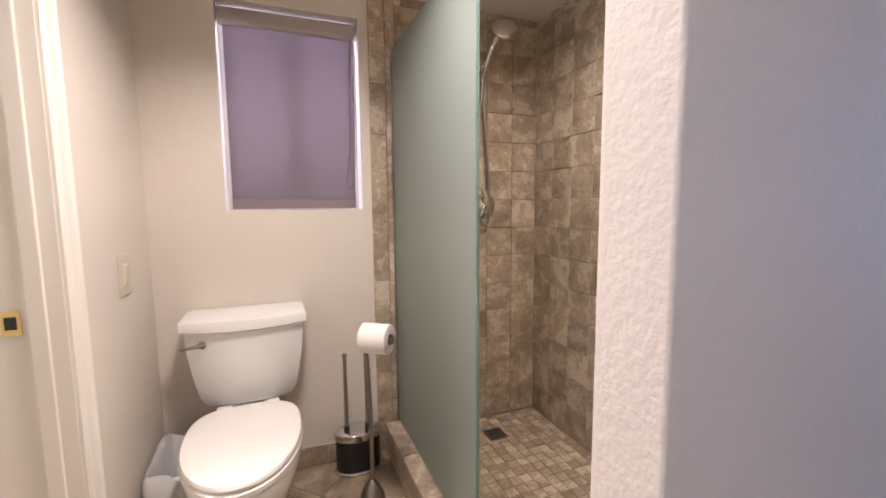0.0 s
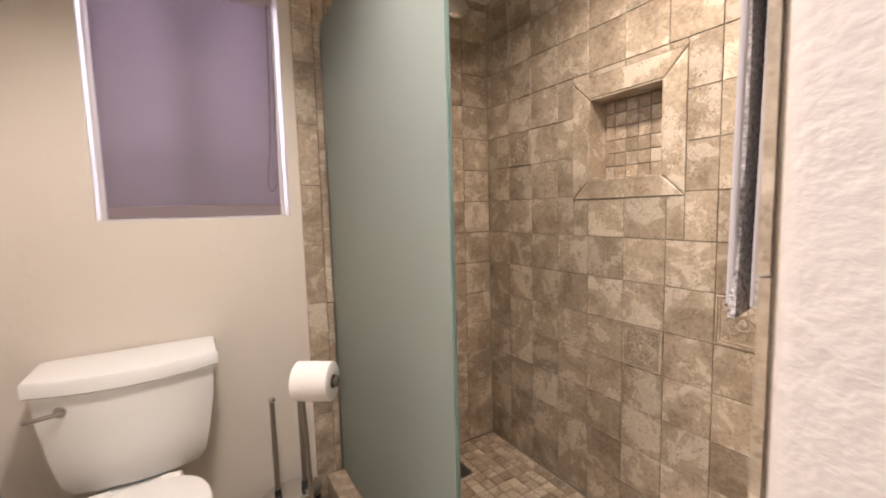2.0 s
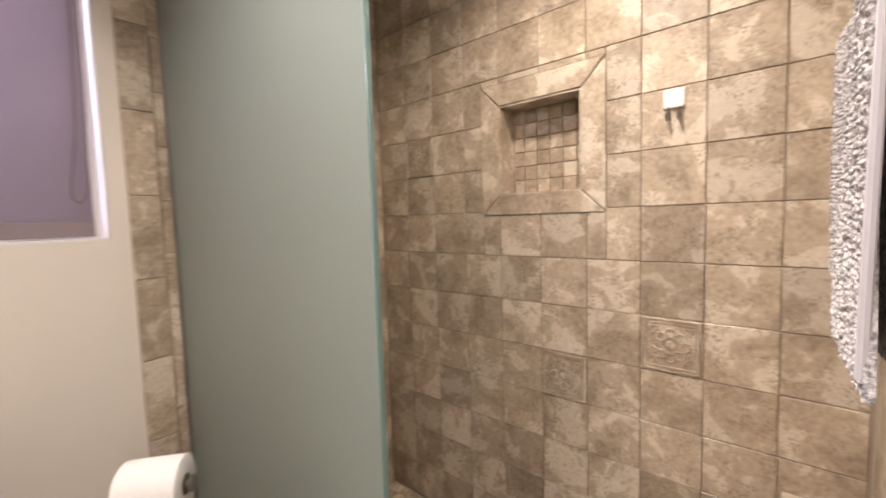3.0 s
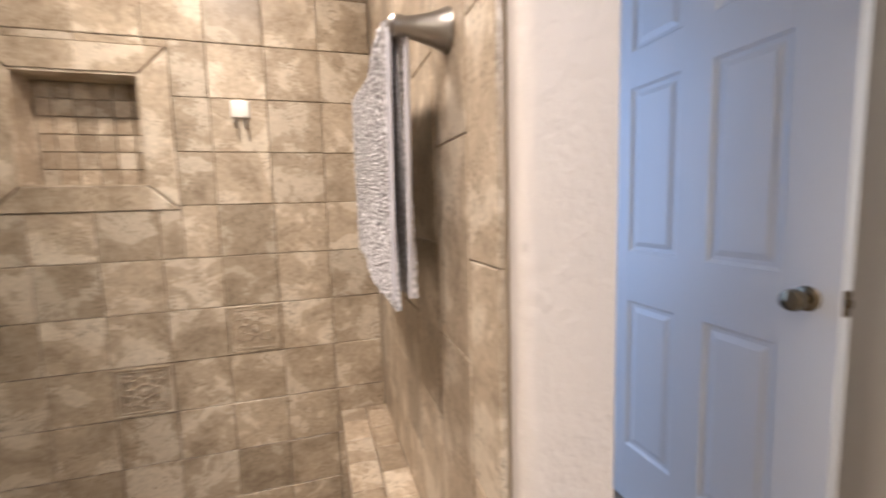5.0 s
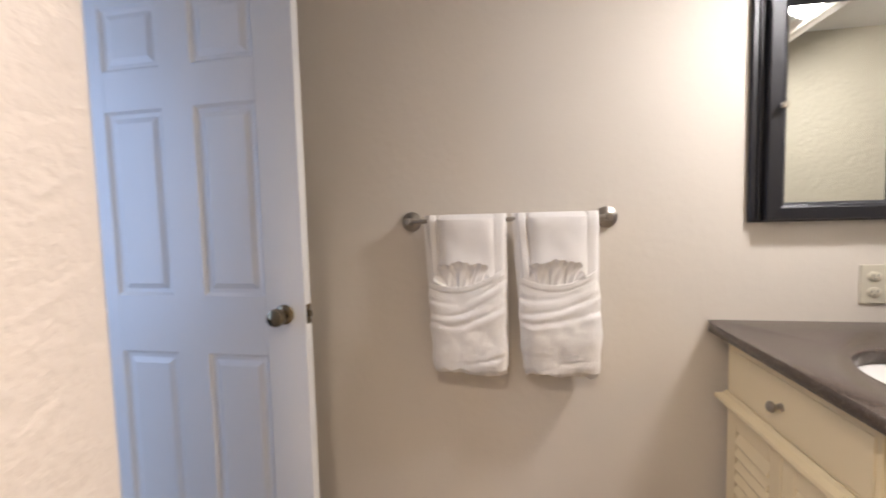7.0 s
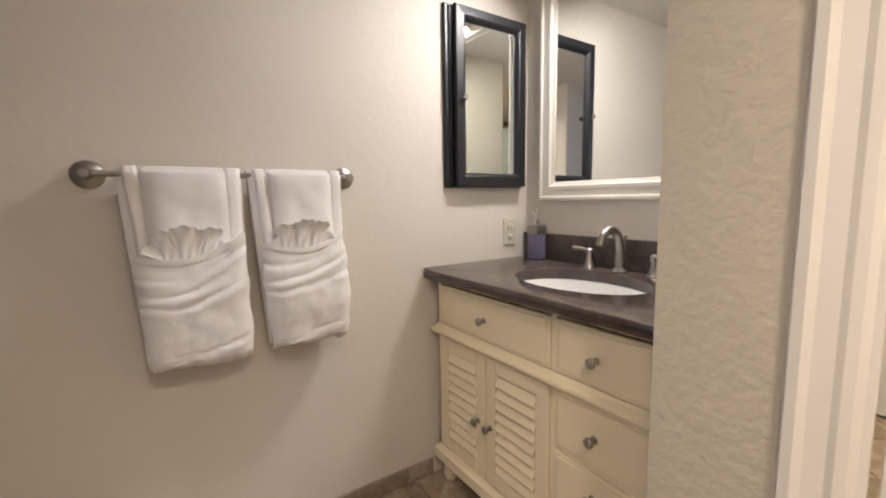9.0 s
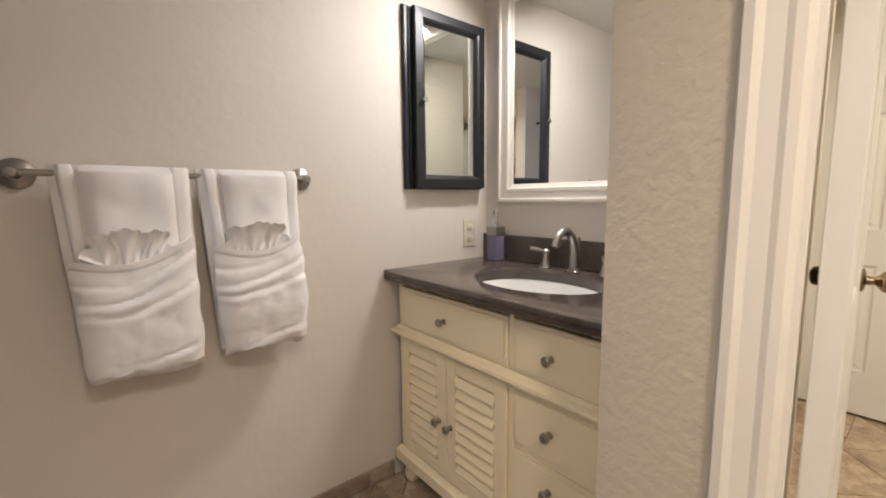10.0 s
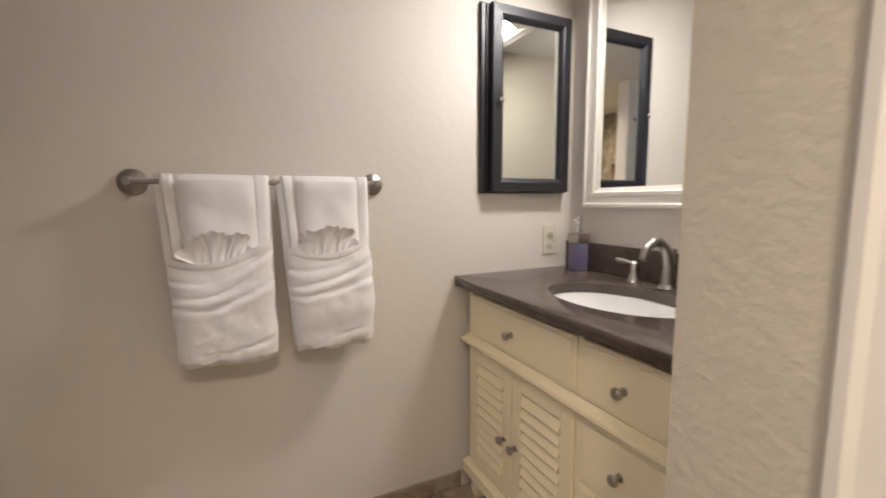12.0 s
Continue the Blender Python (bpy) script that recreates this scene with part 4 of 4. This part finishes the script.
for sgn in (-1, 1):
    y = SY + sgn * 0.132
    h = part("handle_body", lathe([(0.026, 0), (0.027, 0.004), (0.020, 0.012), (0.014, 0.035), (0.012, 0.050), (0.016, 0.058), (0.016, 0.070), (0.008, 0.078), (0, 0.080)], pose(-0.288, y, 0.8555), 22), M_NICKEL, fau, smooth=True)
    part("lever", tube(curve_points([(-0.288, y, 0.922), (-0.284, y + sgn * 0.03, 0.926), (-0.278, y + sgn * 0.07, 0.930)], 6), [0.007] * 6 + [0.009] * 7, 12), M_NICKEL, h, smooth=True)

soap = thing("soap_dispenser", (-0.296, 0.250, 0.855), "square glass soap dispenser with violet soap and steel pump", "soap dispenser")
sx, sy = -0.296, 0.250
part("bottle", box(sx - 0.029, sx + 0.029, sy - 0.029, sy + 0.029, 0.8565, 0.985, 0.005, 3), M_SOAP, soap, "violet soap behind clear glass", True)
part("collar", box(sx - 0.031, sx + 0.031, sy - 0.031, sy + 0.031, 0.972, 1.012, 0.004, 3), M_NICKEL, soap, "brushed steel collar", True)
part("pump", lathe([(0.014, 0), (0.014, 0.020), (0.006, 0.022), (0.006, 0.040), (0.011, 0.042), (0.011, 0.068), (0.008, 0.073)], pose(sx, sy, 1.012), 16), M_CHROME, soap, "chrome pump head", True)
part("nozzle", tube([(sx, sy, 1.074), (sx + 0.035, sy + 0.015, 1.070)], 0.005, 10), M_CHROME, soap, smooth=True)

# ---- mirrors ----
mir = thing("wall_mirror", (X_V, 0.66, 1.12), "large wall mirror in a cream moulded frame", "mirror")


def moulding(axis, a0, a1, b0, b1, prof, base):
    """A mitred picture-frame moulding: (inset, height) pairs round a rectangle, height out of the wall."""
    bm = bmesh.new()
    rings = []
    for o, hgt in prof:
        c = ((a0 + o, b0 + o), (a1 - o, b0 + o), (a1 - o, b1 - o), (a0 + o, b1 - o))
        rings.append([bm.verts.new((base + hgt, p, q) if axis == "x" else (p, base + hgt, q)) for p, q in c])
    for r0, r1 in zip(rings, rings[1:]):
        for i in range(4):
            bm.faces.new((r0[i], r0[(i + 1) % 4], r1[(i + 1) % 4], r1[i]))
    return bm


MY0, MY1, MZ0, MZ1 = 0.222, 1.110, 1.120, 2.060
part("frame", moulding("x", MY0, MY1, MZ0, MZ1, [(0, 0.0005), (0, 0.022), (0.006, 0.028), (0.016, 0.028), (0.020, 0.022), (0.044, 0.020), (0.050, 0.024), (0.062, 0.024), (0.068, 0.016), (0.082, 0.010), (0.082, 0.0005)], X_V), M_CREAMW, mir, "cream moulded frame")
part("glass", box(X_V + 0.0008, X_V + 0.007, MY0 + 0.080, MY1 - 0.080, MZ0 + 0.080, MZ1 - 0.080), M_MIRROR, mir, "clear mirror glass")
med = thing("medicine_cabinet", (-0.10, Y_S, 1.185), "black framed medicine cabinet with a mirror door", "medicine cabinet")
part("body", box(-0.297, 0.103, Y_S, 0.150, 1.191, 1.896, 0.002), M_BLACK, med)
part("back_frame", moulding("y", -0.308, 0.122, 1.182, 1.905, [(0, 0.0005), (0, 0.014), (0.004, 0.018), (0.02, 0.018)], Y_S), M_BLACK, med)
md = part("door", moulding("y", -0.300, 0.088, 1.187, 1.900, [(0, 0.0), (0, 0.016), (0.004, 0.022), (0.038, 0.025), (0.046, 0.021), (0.055, 0.010), (0.057, 0.003)], 0.152), M_BLACK, med, "black moulded door frame")
part("mirror_glass", box(-0.246, 0.034, 0.1525, 0.157, 1.241, 1.846), M_MIRROR, md, "mirror pane")
part("knob", lathe([(0.006, 0), (0.005, 0.008), (0.011, 0.013), (0.013, 0.019), (0.009, 0.025), (0, 0.026)], pose(0.055, 0.176, 1.540, -90), 18), M_CHROME, md, "round metal knob", True)

# ---- baseboards of tile, kerb, bench ----
def bevel_piece(w, h, d, b=0.0016):
    """A tile blank lying in local x, y with its face at z = d and softened rim: 22 triangles."""
    me = bpy.data.meshes.new("tile")
    v, f = [], []
    for o, z in ((0, 0), (0, d - b), (b, d)):
        v += [(o, o, z), (w - o, o, z), (w - o, h - o, z), (o, h - o, z)]
    for r in (0, 4):
        for i in range(4):
            f.append((r + i, r + (i + 1) % 4, r + 4 + (i + 1) % 4, r + 4 + i))
    f.append((8, 9, 10, 11))
    me.from_pydata(v, [], f)
    return me


BLANK = {}


def lay(parent, name, u, v, w, h, put, mat, d=0.008):
    """One tile as an object: put(matrix) gives the wall's frame, u and v its corner there."""
    key = (round(w, 4), round(h, 4), d, mat.name)
    if key not in BLANK:
        BLANK[key] = bevel_piece(w, h, d)
        BLANK[key].materials.append(mat)
    ob = new(name, BLANK[key])
    ob.parent = parent
    ob.matrix_basis = WORLD[parent].inverted() @ put @ Matrix.Translation((u, v, 0)) @ Matrix.Rotation(random.uniform(-0.004, 0.004), 4, "Z") @ Matrix.Translation((0, 0, random.uniform(-0.0012, 0.0004)))
    return ob


def axes(o, ux, uy):
    """A frame at o with local x along ux, local y along uy."""
    a, b = Vector(ux), Vector(uy)
    m = Matrix((a, b, a.cross(b))).transposed().to_4x4()
    return Matrix.Translation(o) @ m


def by_name(n):
    return bpy.data.objects[n]


def spans(lo, hi, first, step, least=0.02):
    """Cells of a grid clipped to lo..hi."""
    k = math.floor((lo - first) / step)
    out = []
    while first + k * step < hi:
        a, b = max(lo, first + k * step), min(hi, first + (k + 1) * step)
        if b - a > least:
            out.append((round(a, 4), round(b, 4)))
        k += 1
    return out


G = 0.0018
kerb = solid("shower_kerb", box(1.356, 1.449, 1.43, Y_N - 0.001, Z_F - 0.004, 0.078), M_GROUT, "stone tiled shower kerb under the glass", "shower kerb")
put = axes((1.348, 0, 0.078), (1, 0, 0), (0, 1, 0))
for a, b in spans(1.43, Y_N - 0.002, 1.43, 0.305):
    lay(kerb, "tile", 0, a + G / 2, 0.1075, b - a - G, put, M_TILE, 0.012)
put = axes((1.356, 0, Z_F), (0, -1, 0), (0, 0, 1))
for a, b in spans(-Y_N + 0.002, -1.43, -Y_N, 0.305):
    lay(kerb, "tile", a + G / 2, 0.002, b - a - G, 0.134, put, M_TILE, 0.008)
put = axes((1.449, 0, Z_S), (0, 1, 0), (0, 0, 1))
for a, b in spans(1.445, Y_N - 0.002, 1.43, 0.305):
    lay(kerb, "tile", a + G / 2, 0.002, b - a - G, 0.072, put, M_TILE, 0.006)

ledge = solid("shower_ledge", box(1.330, X_E, 1.43, 1.580, 0.30, 0.523), M_GROUT, "tiled ledge along the shower wall", "shower ledge")
WORLD[ledge] = Matrix()
put = axes((0, 0, 0.523), (1, 0, 0), (0, 1, 0))
for r, (y0, y1) in enumerate(((1.442, 1.510), (1.513, 1.588))):
    for a, b in spans(1.70, X_E - 0.003, 1.64 + 0.055 * r, 0.11):
        lay(ledge, "tile", a, y0, b - a - G, y1 - y0, put, M_MOSAIC, 0.010)

# skirting tiles
skirt = thing("baseboard", (1.0, Y_S, Z_F), "beige stone tile skirting along the walls", "baseboard", kind="structure")
for a, b in spans(0.205, 2.28, 0.0, 0.33):
    lay(skirt, "tile", a + G / 2, 0.003, b - a - G, 0.070, axes((a + b, Y_S, Z_F), (-1, 0, 0), (0, 0, 1)), M_FLOOR, 0.009)
for a, b in spans(X_W + 0.01, 1.345, 0.405, 0.33):
    lay(skirt, "tile", a + G / 2, 0.003, b - a - G, 0.095, axes((0, Y_N, Z_F), (1, 0, 0), (0, 0, 1)), M_FLOOR, 0.009)

# ---- shower wall tiles ----
w_e, w_n, w_p = by_name("wall_east"), by_name("wall_north"), by_name("wall_pier")
put = axes((X_E + 0.006, 0, 0), (0, -1, 0), (0, 0, 1))
NF = (1.994, 2.422, 1.197, 1.634)
for z0, z1 in spans(Z_S + 0.002, Z_C - 0.002, 0.011, TILE):
    for y0, y1 in spans(1.443, Y_N - 0.009, 1.4485, 0.1508):
        pieces = [(y0, y1, z0, z1)]
        if y1 > NF[0] and y0 < NF[1] and z1 > NF[2] and z0 < NF[3]:
            pieces = []
            if y0 < NF[0] - 0.02:
                pieces.append((y0, NF[0], z0, z1))
            if y1 > NF[1] + 0.02:
                pieces.append((NF[1], y1, z0, z1))
            m0, m1 = max(y0, NF[0]), min(y1, NF[1])
            if z1 > NF[3] + 0.012:
                pieces.append((m0, m1, NF[3], z1))
            if z0 < NF[2] - 0.012:
                pieces.append((m0, m1, z0, NF[2]))
        for a, b, c, d in pieces:
            lay(w_e, "tile", -b + G / 2, c + G / 2, b - a - G, d - c - G, put, M_TILE)

# carved accent tile: raised rim, rosette and scrolls
def carved_tile(name, y0, z0, s):
    t = thing(name, (X_E, y0 + s / 2, z0 + s / 2), "carved beige accent tile with a rosette pattern", "tile", "carved accent tiles", kind="structure")
    x = X_E - 0.002
    bm = moulding("x", y0 + 0.004, y0 + s - 0.004, z0 + 0.004, z0 + s - 0.004, [(0, 0.0), (0.001, -0.003), (0.005, -0.003), (0.006, 0.0)], x)
    merge(bm, moulding("x", y0 + 0.014, y0 + s - 0.014, z0 + 0.014, z0 + s - 0.014, [(0, 0.0), (0.001, -0.002), (0.003, -0.002), (0.004, 0.0)], x))
    cy, cz = y0 + s / 2, z0 + s / 2

    def ring(oy, oz, rad, thick):
        pts = [(x - 0.001, oy + rad * math.cos(q * math.pi / 10), oz + rad * math.sin(q * math.pi / 10)) for q in range(21)]
        tube(pts, thick, 6, into=bm)

    ring(cy, cz, s * 0.14, 0.0022)
    for k in range(8):
        w = k * math.pi / 4
        ring(cy + math.cos(w) * s * 0.225, cz + math.sin(w) * s * 0.225, s * 0.075, 0.0020)
    for k in range(4):
        w = math.pi / 4 + k * math.pi / 2
        oy, oz = cy + math.cos(w) * s * 0.47, cz + math.sin(w) * s * 0.47
        tube([(x - 0.001, oy + s * 0.12 * math.cos(w + math.pi + q), oz + s * 0.12 * math.sin(w + math.pi + q)) for q in [i * 0.16 - 0.8 for i in range(11)]], 0.0022, 6, into=bm)
        ring(cy + math.cos(w) * s * 0.42, cz + math.sin(w) * s * 0.42, s * 0.045, 0.0018)
    lathe([(0.012, 0), (0.011, 0.003), (0.004, 0.005), (0, 0.005)], pose(x, cy, cz, 0, -90), 12, into=bm)
    part("relief", bm, M_TILE, t, smooth=True)


carved_tile("carved_tile", 1.750, 0.7585, 0.1508)
carved_tile("carved_tile", 2.655, 1.3565, 0.1495)
carved_tile("carved_tile", 2.0520, 0.609, 0.1495)

# niche: mitred frame, lining and mosaic back
niche = thing("niche_frame", (X_E, 2.208, 1.41), "mitred stone frame around the shower niche", "niche", kind="structure")
cy0, cy1, cz0, cz1 = NF
for quad in (((cy0, cz0), (cy1, cz0), (NY1, NZ0), (NY0, NZ0)), ((cy1, cz1), (cy0, cz1), (NY0, NZ1), (NY1, NZ1)), ((cy0, cz1), (cy0, cz0), (NY0, NZ0), (NY0, NZ1)), ((cy1, cz0), (cy1, cz1), (NY1, NZ1), (NY1, NZ0))):
    c = Vector((sum(p[0] for p in quad) / 4, sum(p[1] for p in quad) / 4))
    q = [c + (Vector(p) - c) * 0.985 for p in quad]
    part("stone_strip", loft([[(X_E + 0.006, p.x, p.y) for p in q], [(X_E - 0.003, p.x, p.y) for p in q], [(X_E - 0.005, *(c + (p - c) * 0.97)) for p in q]]), M_TILE, niche)
for b in (box(X_E - 0.001, 2.312, NY0, NY1, NZ0, NZ0 + 0.006), box(X_E - 0.001, 2.312, NY0, NY1, NZ1 - 0.006, NZ1), box(X_E - 0.001, 2.312, NY0, NY0 + 0.006, NZ0 + 0.006, NZ1 - 0.006), box(X_E - 0.001, 2.312, NY1 - 0.006, NY1, NZ0 + 0.006, NZ1 - 0.006)):
    part("lining", b, M_TILE, niche)
put = axes((2.3195, 0, 0), (0, -1, 0), (0, 0, 1))
for y0, y1 in spans(NY0 + 0.007, NY1 - 0.007, NY0 + 0.004, 0.0472):
    for z0, z1 in spans(NZ0 + 0.007, NZ1 - 0.007, NZ0 + 0.004, 0.0485):
        lay(niche, "tile", -y1 + 0.001, z0 + 0.001, y1 - y0 - 0.0025, z1 - z0 - 0.0025, put, M_MOSAIC)

# window wall inside the shower, and the trim strip beside the glass
bed = part("grout_bed", box(1.312, X_E, Y_N - 0.004, Y_N - 0.0002, Z_F, Z_C), M_GROUT, w_n)
put = axes((0, Y_N - 0.004, 0), (1, 0, 0), (0, 0, 1))
for z0, z1 in spans(Z_S + 0.002, Z_C - 0.002, 0.011, TILE):
    for x0, x1 in spans(1.434, X_E - 0.003, 1.468, 0.1508):
        lay(w_n, "tile", x0 + G / 2, z0 + G / 2, x1 - x0 - G, z1 - z0 - G, put, M_TILE)
for z0, z1 in spans(0.0, Z_C - 0.002, 0.12, 0.232):
    lay(w_n, "tile", 1.312, z0 + G / 2, 0.073, z1 - z0 - G, put, M_TILE, 0.012)
for z0, z1 in spans(0.09, Z_C - 0.002, 0.05, 0.152):
    lay(w_n, "tile", 1.388, z0 + G / 2, 0.026, z1 - z0 - G, put, M_TILE, 0.008)

# wall with the rail
part("grout_bed", box(1.306, X_E + 0.005, PIER_N + 0.0003, PIER_N + 0.008, Z_S, Z_C - 0.001), M_GROUT, w_p)
put = axes((0, PIER_N + 0.008, 0), (-1, 0, 0), (0, 0, 1))
for k, (x0, x1) in enumerate([(1.300, 1.392)] + spans(1.395, X_E - 0.002, 1.395, 0.1508)):
    step = 0.305
    for z0, z1 in spans(Z_S + 0.002, Z_C - 0.002, 0.20 if k == 0 else (0.06 if k % 2 else 0.21), step):
        lay(w_p, "tile", -x1 + G / 2, z0 + G / 2, x1 - x0 - G, z1 - z0 - G, put, M_TILE, 0.009)

# ---- floors ----
sf = by_name("shower_floor")
put = axes((0, 0, Z_S - 0.005), (1, 0, 0), (0, 1, 0))
count = 0
rest = bmesh.new()
for y0, y1 in reversed(spans(1.58, Y_N - 0.01, 1.46, 0.0525, 0.01)):
    for x0, x1 in spans(1.458, X_E - 0.002, 1.458, 0.0512, 0.01):
        if 1.835 < (x0 + x1) / 2 < 1.935 and 2.735 < (y0 + y1) / 2 < 2.835:
            continue
        count += 1
        if count <= 300:
            lay(sf, "tile", x0, y0, x1 - x0 - 0.003, y1 - y0 - 0.003, put, M_MOSAIC, 0.006)
        else:
            box(x0, x1 - 0.003, y0, y1 - 0.003, Z_S - 0.005, Z_S + 0.001, into=rest)
part("mosaic_rest", rest, M_MOSAIC, sf, kind="stuff")


def clip(poly, axis, lim, keep_less):
    out = []
    for p, q in zip(poly, poly[1:] + poly[:1]):
        a, b = (p[axis] <= lim) == keep_less, (q[axis] <= lim) == keep_less
        if a:
            out.append(p)
        if a != b:
            s = (lim - p[axis]) / (q[axis] - p[axis])
            out.append((p[0] + (q[0] - p[0]) * s, p[1] + (q[1] - p[1]) * s))
    return out


def diagonal_floor(parent, x0, x1, y0, y1, step=0.335):
    """Square stone tiles laid on the diagonal and cut along the walls."""
    r = math.sqrt(0.5)
    n = int((x1 - x0 + y1 - y0) / step) + 3
    for i in range(-n, n):
        for j in range(-n, n):
            c = [((i + a) * step + (0.002 if a == 0 else -0.002), (j + b) * step + (0.002 if b == 0 else -0.002)) for a, b in ((0, 0), (1, 0), (1, 1), (0, 1))]
            poly = [(x0 + (p - q) * r, y0 + (p + q) * r) for p, q in c]
            for axis, lim, less in ((0, x0, False), (0, x1, True), (1, y0, False), (1, y1, True)):
                poly = clip(poly, axis, lim, less) if len(poly) > 2 else []
            area2 = abs(sum(p[0] * q[1] - q[0] * p[1] for p, q in zip(poly, poly[1:] + poly[:1]))) if len(poly) > 2 else 0
            if area2 > 0.002:
                mx, my = sum(p[0] for p in poly) / len(poly), sum(p[1] for p in poly) / len(poly)
                bm = loft([[(p[0], p[1], z) for p in poly] for z in (Z_F - 0.006, Z_F - 0.001)] + [[(mx + (p[0] - mx) * 0.99, my + (p[1] - my) * 0.99, Z_F) for p in poly]])
                part("tile", bm, M_FLOOR, parent)


fl = by_name("floor_slab")
diagonal_floor(fl, 0.30, 1.354, Y_S + 0.001, Y_N - 0.001)
diagonal_floor(fl, 1.357, 2.30, Y_S + 0.001, PIER_S - 0.001)
diagonal_floor(fl, X_V, 0.297, Y_S + 0.001, 1.186)
diagonal_floor(fl, -2.01, 0.219, 1.335, 3.10)
diagonal_floor(fl, -2.01, -0.475, 1.003, 1.332)
